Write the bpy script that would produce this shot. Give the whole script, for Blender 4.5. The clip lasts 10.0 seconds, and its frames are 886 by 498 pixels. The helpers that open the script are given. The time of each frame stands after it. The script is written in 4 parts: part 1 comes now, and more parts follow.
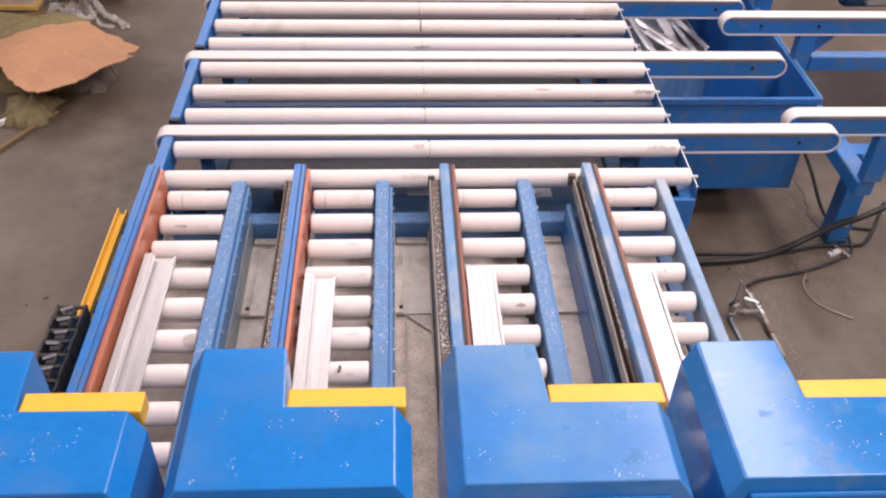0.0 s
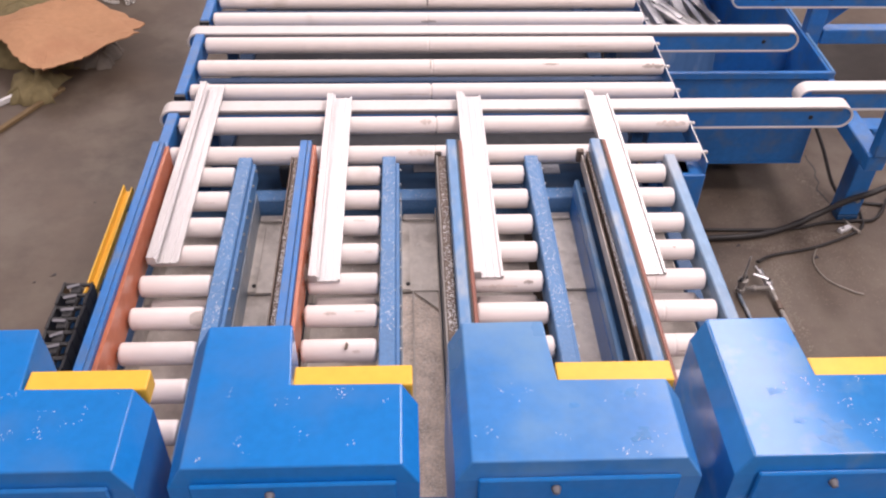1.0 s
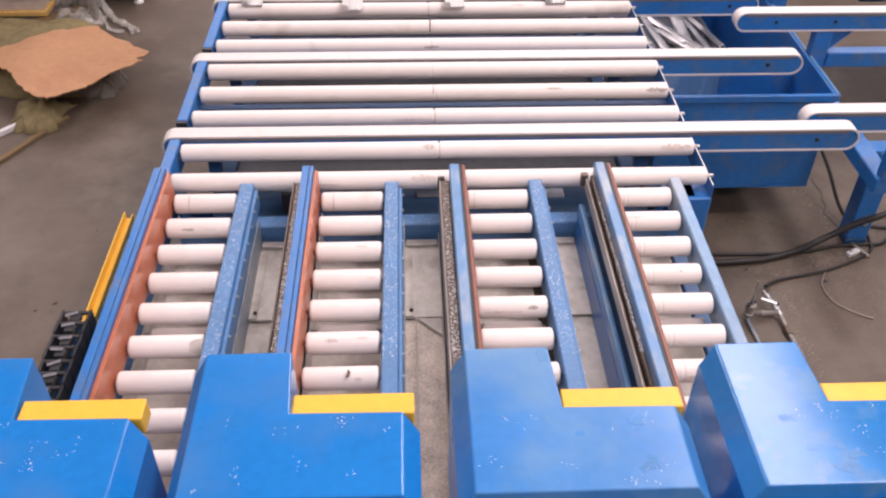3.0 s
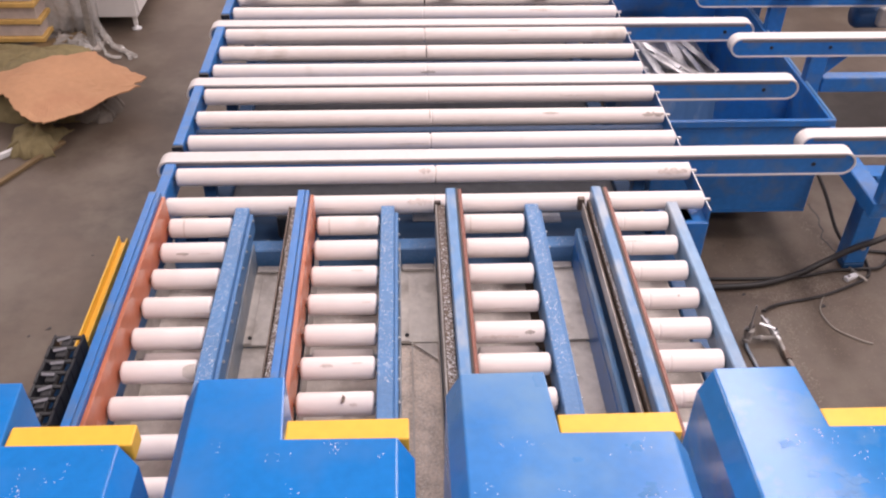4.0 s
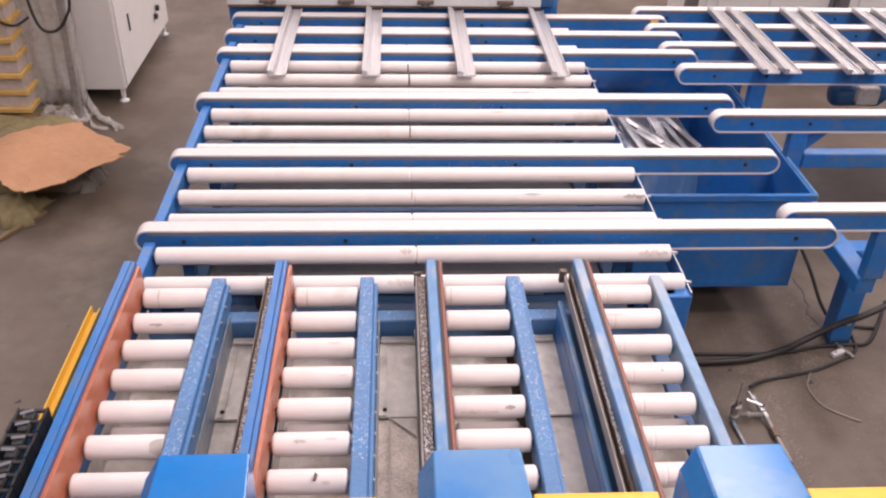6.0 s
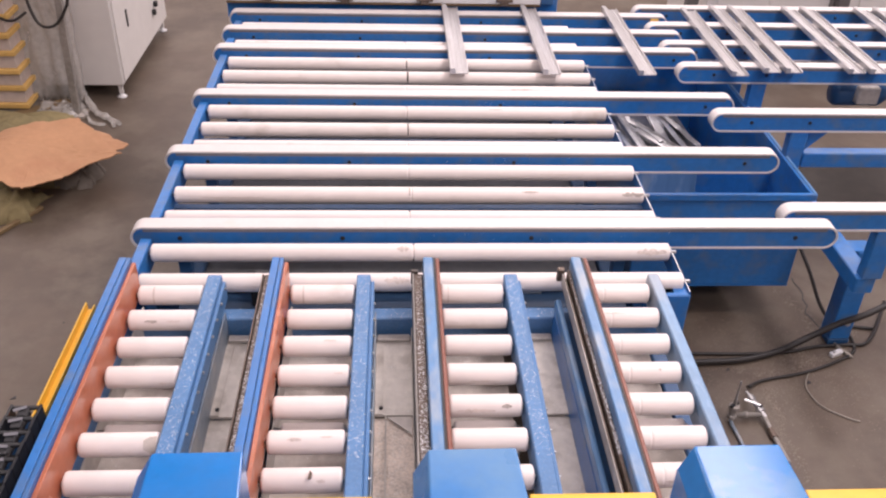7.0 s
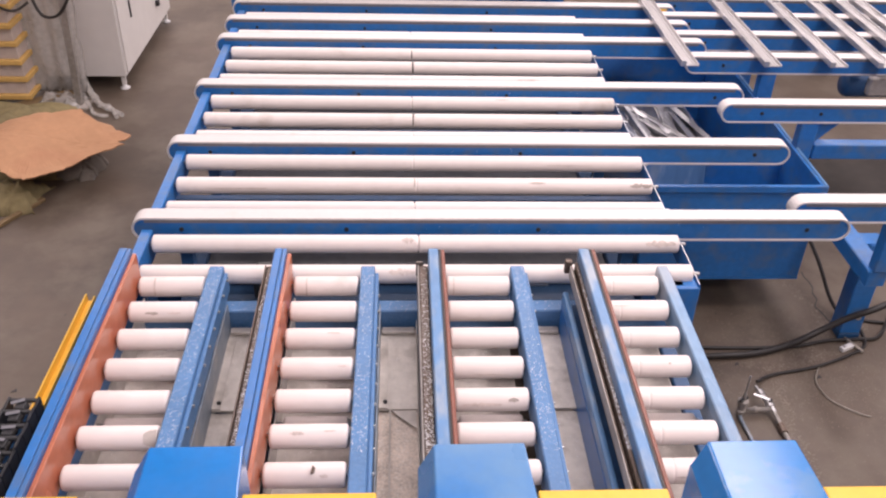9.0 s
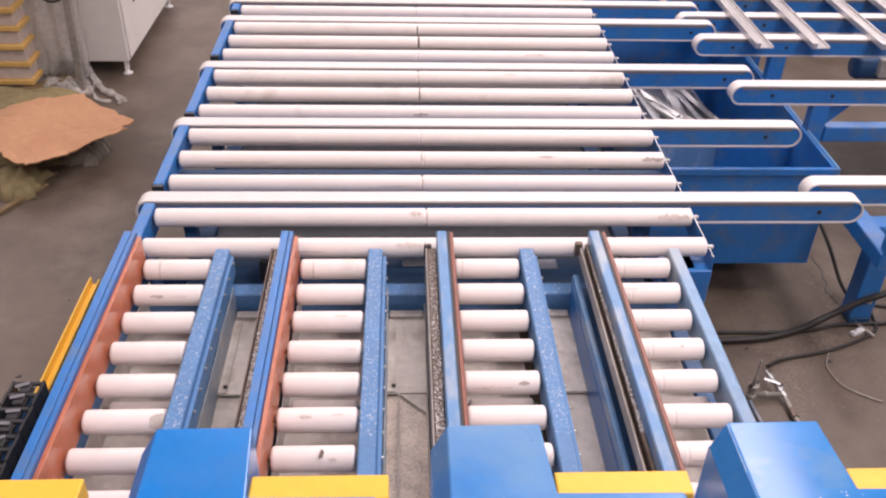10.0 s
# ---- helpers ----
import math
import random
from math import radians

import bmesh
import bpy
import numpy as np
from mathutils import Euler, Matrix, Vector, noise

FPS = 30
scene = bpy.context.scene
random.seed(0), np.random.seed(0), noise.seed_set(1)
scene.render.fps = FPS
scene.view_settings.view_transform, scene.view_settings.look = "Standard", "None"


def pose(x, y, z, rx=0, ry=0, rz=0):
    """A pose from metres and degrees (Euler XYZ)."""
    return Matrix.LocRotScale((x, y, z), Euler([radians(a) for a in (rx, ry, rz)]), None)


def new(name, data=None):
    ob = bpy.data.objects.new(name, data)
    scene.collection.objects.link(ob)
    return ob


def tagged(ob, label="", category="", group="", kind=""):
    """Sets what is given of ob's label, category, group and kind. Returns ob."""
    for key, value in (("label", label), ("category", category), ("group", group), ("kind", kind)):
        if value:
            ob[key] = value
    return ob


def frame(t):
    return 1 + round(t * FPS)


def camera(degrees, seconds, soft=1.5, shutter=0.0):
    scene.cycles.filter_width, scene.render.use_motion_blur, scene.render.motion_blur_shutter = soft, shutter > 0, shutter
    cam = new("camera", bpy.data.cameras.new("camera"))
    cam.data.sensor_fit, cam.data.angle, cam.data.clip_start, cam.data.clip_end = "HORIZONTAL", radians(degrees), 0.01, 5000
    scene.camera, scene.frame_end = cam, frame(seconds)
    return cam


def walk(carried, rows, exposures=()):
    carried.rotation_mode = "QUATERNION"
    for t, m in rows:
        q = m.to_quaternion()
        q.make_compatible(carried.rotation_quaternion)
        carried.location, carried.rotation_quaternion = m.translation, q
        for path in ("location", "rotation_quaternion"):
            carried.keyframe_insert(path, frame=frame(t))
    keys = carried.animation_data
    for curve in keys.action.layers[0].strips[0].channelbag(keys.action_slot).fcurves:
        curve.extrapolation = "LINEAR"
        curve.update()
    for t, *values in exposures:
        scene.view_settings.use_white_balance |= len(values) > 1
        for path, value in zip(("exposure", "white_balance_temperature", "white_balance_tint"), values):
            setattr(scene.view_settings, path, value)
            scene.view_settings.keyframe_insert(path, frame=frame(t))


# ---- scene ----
# ------------------------------------------------------------------ camera
cam = camera(53.0, 10.0, soft=2.2)
Z0 = 0.95          # height of the guide fences' top edge above the floor
PATH = [
    (0.0, 0.7685, -2.2949, 1.5990, -3.798, -40.343, 1.913),
    (0.5, 0.7717, -2.2857, 1.5926, -3.799, -41.659, 1.902),
    (1.0, 0.7719, -2.2821, 1.5892, -3.174, -41.879, 1.395),
    (1.5, 0.7739, -2.2782, 1.5805, -2.934, -41.485, 1.095),
    (2.0, 0.7761, -2.2730, 1.5806, -2.675, -40.021, 0.785),
    (2.5, 0.7777, -2.2660, 1.5701, -2.606, -40.115, 0.704),
    (2.7, 0.7783, -2.2644, 1.5680, -2.631, -40.154, 0.720),
    (3.8, 0.7833, -2.2546, 1.5540, -2.760, -39.567, 0.810),
    (4.0, 0.7840, -2.2531, 1.5520, -2.831, -38.478, 0.826),
    (4.2, 0.7847, -2.2490, 1.5506, -2.725, -37.341, 0.787),
    (4.5, 0.7863, -2.2430, 1.5484, -2.690, -35.562, 0.730),
    (4.7, 0.7936, -2.2421, 1.5423, -2.691, -34.101, 0.828),
    (5.0, 0.8042, -2.2398, 1.5336, -2.708, -33.752, 0.976),
    (5.5, 0.8080, -2.2326, 1.5282, -3.166, -33.659, 1.412),
    (5.7, 0.8093, -2.2301, 1.5256, -3.450, -33.650, 1.490),
    (6.8, 0.8150, -2.2173, 1.5148, -3.709, -33.789, 1.918),
    (7.0, 0.8163, -2.2148, 1.5123, -3.714, -33.775, 1.996),
    (7.5, 0.8201, -2.2074, 1.5029, -3.515, -33.935, 1.901),
    (8.0, 0.8207, -2.2037, 1.4934, -3.488, -33.949, 1.924),
    (8.5, 0.8233, -2.1947, 1.4910, -3.344, -34.033, 1.893),
    (9.0, 0.8160, -2.1820, 1.4790, -3.370, -34.145, 1.900),
    (9.5, 0.8025, -2.1730, 1.4585, -3.360, -34.430, 1.885),
    (10.0, 0.8015, -2.1630, 1.4440, -3.170, -34.890, 1.690),
]


def eye(x, y, z, yaw, pitch, roll):
    return pose(x, y, z + Z0, 90 + pitch, 0, yaw) @ pose(0, 0, 0, 0, 0, roll)


walk(cam, [(t, eye(*r)) for t, *r in PATH])

# ------------------------------------------------------------------ light
world = bpy.data.worlds.new("World")
scene.world = world
world.use_nodes = True
sky = world.node_tree.nodes.new("ShaderNodeTexSky")
sky.sky_type, sky.sun_disc = "NISHITA", False
sky.sun_elevation, sky.sun_rotation = radians(55), radians(60)
world.node_tree.links.new(sky.outputs[0], world.node_tree.nodes["Background"].inputs[0])
world.node_tree.nodes["Background"].inputs[1].default_value = 0.1

ROOF_Z = 6.5
# unseen roof light openings: x from, x to, y from, y to
# the sixth and eighth only add fill, above the troughs and behind the camera
SKYLIGHTS_AND_FILL = [(-8.175, -7.025, -1.5, 15.0), (3.145, 4.36, -4.0, 10.0), (8.725, 9.875, -4.0, 15.0),
             (-4.2, 2.5, 7.3, 8.4), (-4.2, 2.7, 12.2, 13.2), (-0.6, 4.6, -1.3, -0.6),
             (-1.6, 2.4, 4.5, 5.3), (-3.5, 5.5, -6.4, -5.4)]


def skylight_lamp(x0, x1, y0, y1):
    """A lamp in one roof opening, for sky light and added fill alike."""
    d = bpy.data.lights.new("skylight", "AREA")
    d.shape, d.size, d.size_y = "RECTANGLE", x1 - x0, y1 - y0
    d.energy, d.color = 34.0 * (x1 - x0) * (y1 - y0), (1.0, 0.850, 0.850)
    ob = new("skylight_lamp", d)
    ob.matrix_world = pose((x0 + x1) / 2, (y0 + y1) / 2, ROOF_Z + 0.05)
    return ob


for opening in SKYLIGHTS_AND_FILL:
    skylight_lamp(*opening)

# ------------------------------------------------------------------ materials


def material(name, color, rough=0.5, metal=0.0, scale=30.0, vary=0.15, bump=0.0, coat=0.0, stain=None, stain_at=(0.55, 0.7),
             stain_scale=4.0, stretch=(1, 1, 1), rough_vary=0.1, spec=0.5, island=False):
    m = bpy.data.materials.new(name)
    m.use_nodes = True
    nt = m.node_tree
    b = nt.nodes["Principled BSDF"]
    b.inputs["Metallic"].default_value = metal
    b.inputs["Coat Weight"].default_value = coat
    b.inputs["Coat Roughness"].default_value = 0.15
    b.inputs["Specular IOR Level"].default_value = spec
    co = nt.nodes.new("ShaderNodeTexCoord")
    mp = nt.nodes.new("ShaderNodeMapping")
    mp.inputs["Scale"].default_value = stretch
    nt.links.new(co.outputs["Object"], mp.inputs["Vector"])
    info = nt.nodes.new("ShaderNodeObjectInfo")
    off = nt.nodes.new("ShaderNodeVectorMath")
    off.operation = "MULTIPLY_ADD"
    off.inputs[1].default_value = (7.3, 3.1, 5.7)
    nt.links.new(info.outputs["Random"], off.inputs[0])
    nt.links.new(mp.outputs["Vector"], off.inputs[2])

    def tex(sc, detail=4.0):
        n = nt.nodes.new("ShaderNodeTexNoise")
        n.inputs["Scale"].default_value, n.inputs["Detail"].default_value = sc, detail
        nt.links.new(off.outputs[0], n.inputs["Vector"])
        return n

    fine, wide = tex(scale), tex(scale / 9, 3.0)
    add = nt.nodes.new("ShaderNodeMath")
    add.operation = "ADD"
    nt.links.new(fine.outputs["Fac"], add.inputs[0])
    nt.links.new(wide.outputs["Fac"], add.inputs[1])
    ramp = nt.nodes.new("ShaderNodeMapRange")
    ramp.inputs[1].default_value, ramp.inputs[2].default_value = 0.6, 1.4
    ramp.inputs[3].default_value, ramp.inputs[4].default_value = 1 - vary, 1 + vary
    nt.links.new(add.outputs[0], ramp.inputs[0])
    mul = nt.nodes.new("ShaderNodeMix")
    mul.data_type, mul.blend_type = "RGBA", "MULTIPLY"
    mul.inputs[0].default_value = 1.0
    mul.inputs[6].default_value = (*color, 1)
    nt.links.new(ramp.outputs[0], mul.inputs[7])
    out = mul.outputs[2]
    if stain:
        s = tex(stain_scale, 6.0)
        r = nt.nodes.new("ShaderNodeMapRange")
        r.inputs[1].default_value, r.inputs[2].default_value = stain_at
        nt.links.new(s.outputs["Fac"], r.inputs[0])
        mx = nt.nodes.new("ShaderNodeMix")
        mx.data_type = "RGBA"
        nt.links.new(r.outputs[0], mx.inputs[0])
        nt.links.new(out, mx.inputs[6])
        mx.inputs[7].default_value = (*stain, 1)
        out = mx.outputs[2]
    nt.links.new(out, b.inputs["Base Color"])
    rr = nt.nodes.new("ShaderNodeMapRange")
    rr.inputs[3].default_value, rr.inputs[4].default_value = max(0.02, rough - rough_vary), min(1, rough + rough_vary)
    nt.links.new(wide.outputs["Fac"], rr.inputs[0])
    nt.links.new(rr.outputs[0], b.inputs["Roughness"])
    if bump:
        bp = nt.nodes.new("ShaderNodeBump")
        bp.inputs["Strength"].default_value, bp.inputs["Distance"].default_value = bump, 0.002
        nt.links.new(fine.outputs["Fac"], bp.inputs["Height"])
        nt.links.new(bp.outputs[0], b.inputs["Normal"])
    return m


M = {}
M["blue"] = material("blue_enamel", (0.011, 0.180, 0.55), 0.15, scale=60, vary=0.10, bump=0.03, coat=0.12, rough_vary=0.05,
                     stain=(0.055, 0.19, 0.46), stain_at=(0.5, 0.75), stain_scale=5)
# pale patches mixed into the enamel of the third hood
M["blue_hazy"] = material("blue_enamel_pale_haze", (0.030, 0.190, 0.52), 0.30, scale=60, vary=0.12, bump=0.04, coat=0.12, rough_vary=0.08,
                          stain=(0.130, 0.275, 0.47), stain_at=(0.38, 0.68), stain_scale=6)
M["blue_smeared"] = material("blue_enamel_with_wiped_smears", (0.020, 0.190, 0.53), 0.15, scale=40, vary=0.12, bump=0.05, coat=0.14, rough_vary=0.08,
                             stain=(0.075, 0.225, 0.47), stain_at=(0.54, 0.68), stain_scale=14)
M["blue_steel"] = material("blue_painted_steel", (0.026, 0.160, 0.46), 0.32, scale=40, vary=0.16, bump=0.08,
                           stain=(0.10, 0.17, 0.29), stain_at=(0.5, 0.8), stain_scale=14)
M["blue_dusty"] = material("blue_paint_with_swarf_dust", (0.080, 0.200, 0.41), 0.45, scale=90, vary=0.18, bump=0.15,
                           stain=(0.17, 0.28, 0.44), stain_at=(0.58, 0.72), stain_scale=230)
# pale colour and stain paint the skylight's reflection on the edge rail
M["blue_sheen"] = material("blue_paint_with_pale_sheen", (0.16, 0.285, 0.455), 0.30, scale=60, vary=0.18, bump=0.05,
                          stain=(0.34, 0.38, 0.43), stain_at=(0.42, 0.66), stain_scale=6, stretch=(1, 0.4, 1))
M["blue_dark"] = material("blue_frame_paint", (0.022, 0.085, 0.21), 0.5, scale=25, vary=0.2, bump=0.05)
M["roller"] = material("white_roller_sleeve", (0.795, 0.73, 0.703), 0.5, scale=18, vary=0.05, bump=0.04,
                       stain=(0.52, 0.46, 0.41), stain_at=(0.63, 0.82), stain_scale=5)
M["belt"] = material("cream_belt", (0.66, 0.630, 0.62), 0.6, scale=70, vary=0.05, bump=0.08,
                     stain=(0.62, 0.54, 0.48), stain_at=(0.62, 0.9), stain_scale=6)
M["steel"] = material("zinc_plated_steel", (0.55, 0.55, 0.56), 0.35, metal=0.9, scale=60, vary=0.15)
M["dark"] = material("black_plastic", (0.022, 0.023, 0.026), 0.45, scale=60, vary=0.2)
M["rubber"] = material("black_rubber_hose", (0.02, 0.018, 0.018), 0.5, scale=60, vary=0.2)
M["brown_strip"] = material("dark_red_brown_strip", (0.22, 0.080, 0.055), 0.4, scale=40, vary=0.2, bump=0.05)
M["orange"] = material("orange_brown_guide_strip", (0.47, 0.155, 0.085), 0.24, scale=40, vary=0.14, bump=0.05,
                       stain=(0.33, 0.12, 0.08), stain_at=(0.55, 0.75), stain_scale=8)
M["yellow"] = material("yellow_enamel", (0.78, 0.46, 0.05), 0.38, scale=50, vary=0.08, bump=0.03)
M["alu"] = material("mill_finish_aluminium", (0.56, 0.55, 0.555), 0.36, metal=0.62, scale=50, vary=0.16, stretch=(8, 0.4, 8), rough_vary=0.07)
M["sheet"] = material("dull_sheet_metal", (0.55, 0.51, 0.47), 0.42, metal=0.15, scale=45, vary=0.2, bump=0.05,
                      stain=(0.27, 0.24, 0.21), stain_at=(0.5, 0.75), stain_scale=7)
M["swarf_sheet"] = material("sheet_metal_under_swarf", (0.60, 0.52, 0.45), 0.5, metal=0.3, scale=160, vary=0.45, bump=0.3,
                            stain=(0.70, 0.66, 0.62), stain_at=(0.55, 0.7), stain_scale=200)
M["rust_rail"] = material("worn_steel_track", (0.165, 0.125, 0.10), 0.45, metal=0.4, scale=90, vary=0.4, bump=0.2,
                          stain=(0.30, 0.27, 0.24), stain_at=(0.60, 0.72), stain_scale=90)
M["alu_dull"] = material("dull_scrap_aluminium", (0.55, 0.55, 0.56), 0.34, metal=0.95, scale=40, vary=0.25)
M["chip"] = material("aluminium_chip", (0.78, 0.78, 0.79), 0.4, metal=0.4, scale=20, vary=0.1)
M["cabinet"] = material("pale_grey_enamel", (0.72, 0.70, 0.68), 0.45, scale=12, vary=0.05, bump=0.02)
M["card"] = material("cardboard", (0.43, 0.238, 0.130), 0.85, scale=30, vary=0.10, bump=0.2, stain=(0.38, 0.18, 0.10),
                     stain_at=(0.55, 0.8), stain_scale=3)
M["sack"] = material("olive_padding", (0.22, 0.18, 0.09), 0.85, scale=25, vary=0.35, bump=0.4)
M["film"] = material("clear_wrap_film", (0.74, 0.72, 0.69), 0.14, scale=32, vary=0.25, bump=1.0, coat=0.4)
M["wood"] = material("planed_wood", (0.17, 0.115, 0.055), 0.7, scale=30, vary=0.3, bump=0.2, stretch=(1, 6, 6))
M["purple"] = material("grey_violet_board", (0.54, 0.46, 0.42), 0.6, scale=20, vary=0.2)
M["ochre"] = material("ochre_board", (0.62, 0.40, 0.13), 0.6, scale=25, vary=0.2)
M["concrete"] = material("sealed_concrete", (0.106, 0.081, 0.062), 0.45, scale=9, vary=0.20, bump=0.05, stain=(0.066, 0.051, 0.040),
                         stain_at=(0.48, 0.72), stain_scale=1.6, rough_vary=0.12)
M["wall"] = material("grey_plaster", (0.68, 0.65, 0.62), 0.8, scale=8, vary=0.12, bump=0.1)
M["roof"] = material("white_roof_sheet", (0.72, 0.71, 0.70), 0.6, scale=10, vary=0.08)
M["white_metal"] = material("white_coated_panel", (0.74, 0.74, 0.75), 0.3, scale=30, vary=0.05, bump=0.03)
M["belly"] = material("dark_grey_sheet", (0.075, 0.078, 0.085), 0.4, metal=0.3, scale=30, vary=0.3, bump=0.05)
# blue_dark made darker still, for the frame below the rollers
M["frame"] = material("darkened_frame_blue", (0.020, 0.055, 0.12), 0.5, scale=25, vary=0.2, bump=0.05)
M["lip"] = material("dull_grey_steel", (0.30, 0.28, 0.26), 0.5, metal=0.2, scale=60, vary=0.3, bump=0.1)
M["strip"] = material("dark_grey_plastic_and_shade", (0.16, 0.16, 0.18), 0.6, scale=40, vary=0.15)
M["pale_sheet"] = material("pale_galvanised_sheet", (0.63, 0.59, 0.54), 0.5, metal=0.25, scale=40, vary=0.20, bump=0.08, stain=(0.36, 0.325, 0.285), stain_at=(0.52, 0.75), stain_scale=11, rough_vary=0.15)
M["trough_side"] = material("blue_grey_side_sheet", (0.20, 0.25, 0.31), 0.38, metal=0.25, scale=30, vary=0.25, bump=0.08,
                            stain=(0.36, 0.36, 0.36), stain_at=(0.5, 0.72), stain_scale=14)
# rubbed paint on the fences; on the bin's side rim a painted highlight
M["blue_pale"] = material("blue_rubbed_paint_and_highlight", (0.10, 0.235, 0.45), 0.35, scale=60, vary=0.16, bump=0.06,
                          stain=(0.30, 0.36, 0.43), stain_at=(0.48, 0.68), stain_scale=18, stretch=(1, 0.35, 1))
M["track_dark"] = material("dark_brown_groove", (0.060, 0.045, 0.036), 0.4, scale=70, vary=0.3, bump=0.15,
                           stain=(0.15, 0.12, 0.10), stain_at=(0.55, 0.7), stain_scale=60)
M["grime"] = material("dark_grime_smear", (0.44, 0.385, 0.35), 0.6, scale=120, vary=0.4, bump=0.1)
M["smudge"] = material("greyish_wipe_mark", (0.048, 0.208, 0.500), 0.27, scale=90, vary=0.25, bump=0.05)
M["scuff"] = material("pale_brown_scuff", (0.64, 0.56, 0.52), 0.6, scale=90, vary=0.25, bump=0.1)
M["bare"] = material("bare_grey_roller_core", (0.46, 0.415, 0.38), 0.5, scale=60, vary=0.25, bump=0.1)
# the stain's pale streaks stand in for highlights on the sheet
M["glazed"] = material("blue_plastic_sheet_with_highlights", (0.12, 0.24, 0.42), 0.25, scale=6, vary=0.35, bump=0.3, stain=(0.36, 0.42, 0.48), stain_at=(0.52, 0.68), stain_scale=4, stretch=(3, 1, 0.6))
M["dust_floor"] = material("pale_dust_trace", (0.245, 0.210, 0.172), 0.9, scale=40, vary=0.25, bump=0.2)

M["post"] = material("dark_grey_paint", (0.13, 0.125, 0.12), 0.5, scale=30, vary=0.2, bump=0.05)
M["dark_board"] = material("dark_brown_board", (0.034, 0.028, 0.024), 0.7, scale=14, vary=0.35, bump=0.2, stain=(0.06, 0.05, 0.042), stain_at=(0.5, 0.7), stain_scale=3)
M["foam"] = material("grey_foam", (0.19, 0.165, 0.14), 0.85, scale=40, vary=0.2, bump=0.3)
# pale dust film in wide patches on the concrete
nt = M["concrete"].node_tree
bsdf = nt.nodes["Principled BSDF"]
old = bsdf.inputs["Base Color"].links[0].from_socket
patch = nt.nodes.new("ShaderNodeTexNoise")
patch.inputs["Scale"].default_value, patch.inputs["Detail"].default_value, patch.inputs["Roughness"].default_value = 2.3, 8.0, 0.65
nt.links.new(nt.nodes["Texture Coordinate"].outputs["Object"], patch.inputs["Vector"])
level = nt.nodes.new("ShaderNodeMapRange")
level.inputs[1].default_value, level.inputs[2].default_value, level.inputs[4].default_value = 0.46, 0.64, 0.85
nt.links.new(patch.outputs["Fac"], level.inputs[0])
dusty = nt.nodes.new("ShaderNodeMix")
dusty.data_type = "RGBA"
nt.links.new(level.outputs[0], dusty.inputs[0])
nt.links.new(old, dusty.inputs[6])
dusty.inputs[7].default_value = (0.150, 0.125, 0.098, 1)
nt.links.new(dusty.outputs[2], bsdf.inputs["Base Color"])
M["clear"] = material("clear_plastic_tube", (0.33, 0.30, 0.26), 0.25, scale=60, vary=0.1)

film_bsdf = M["film"].node_tree.nodes["Principled BSDF"]
film_bsdf.inputs["Alpha"].default_value = 0.40

# ------------------------------------------------------------------ building blocks


def link(name, bm, mat, smooth=False):
    me = bpy.data.meshes.new(name)
    bm.normal_update()
    bm.to_mesh(me)
    bm.free()
    me.materials.append(mat)
    if smooth:
        for p in me.polygons:
            p.use_smooth = True
    return new(name, me)


def part(name, bm, mat, parent, label="", smooth=False, at=None):
    ob = link(name, bm, mat, smooth)
    ob.parent = parent
    if at is not None:
        ob.matrix_basis = at
    return tagged(ob, label)


def share(name, ob, parent, at):
    """Another part on the same mesh."""
    o = new(name, ob.data)
    o.parent = parent
    o.matrix_basis = at
    return o


def thing(name, label, category, group="", at=None, kind=""):
    ob = new(name)
    ob.empty_display_size = 0.05
    if at is not None:
        ob.matrix_basis = at
    return tagged(ob, label, category, group, kind)


def solid(name, bm, mat, label, category, group="", at=None, kind="", smooth=False):
    ob = link(name, bm, mat, smooth)
    if at is not None:
        ob.matrix_basis = at
    return tagged(ob, label, category, group, kind)


def box(bm, x0, x1, y0, y1, z0, z1, bevel=0.0, seg=1):
    r = bmesh.ops.create_cube(bm, size=1.0)
    vs = r["verts"]
    for v in vs:
        v.co = Vector((x0 + (v.co.x + 0.5) * (x1 - x0), y0 + (v.co.y + 0.5) * (y1 - y0), z0 + (v.co.z + 0.5) * (z1 - z0)))
    if bevel:
        es = list({e for v in vs for e in v.link_edges})
        bmesh.ops.bevel(bm, geom=es, offset=bevel, segments=seg, affect="EDGES", profile=0.5)
    return bm


def boxed(*a, bevel=0.0, seg=1):
    return box(bmesh.new(), *a, bevel=bevel, seg=seg)


def lathe(bm, prof, seg=20, axis="X"):
    """Turns (distance along, radius) pairs round an axis."""
    rings = []
    for a, r in prof:
        ring = []
        for i in range(seg):
            t = 2 * math.pi * i / seg
            c, s = r * math.cos(t), r * math.sin(t)
            co = {"X": (a, c, s), "Y": (s, a, c), "Z": (c, s, a)}[axis]
            ring.append(bm.verts.new(co))
        rings.append(ring)
    for p, q in zip(rings, rings[1:]):
        for i in range(seg):
            j = (i + 1) % seg
            bm.faces.new((p[i], p[j], q[j], q[i]))
    bm.faces.new(rings[0][::-1])
    bm.faces.new(rings[-1])
    bmesh.ops.recalc_face_normals(bm, faces=bm.faces)
    return bm


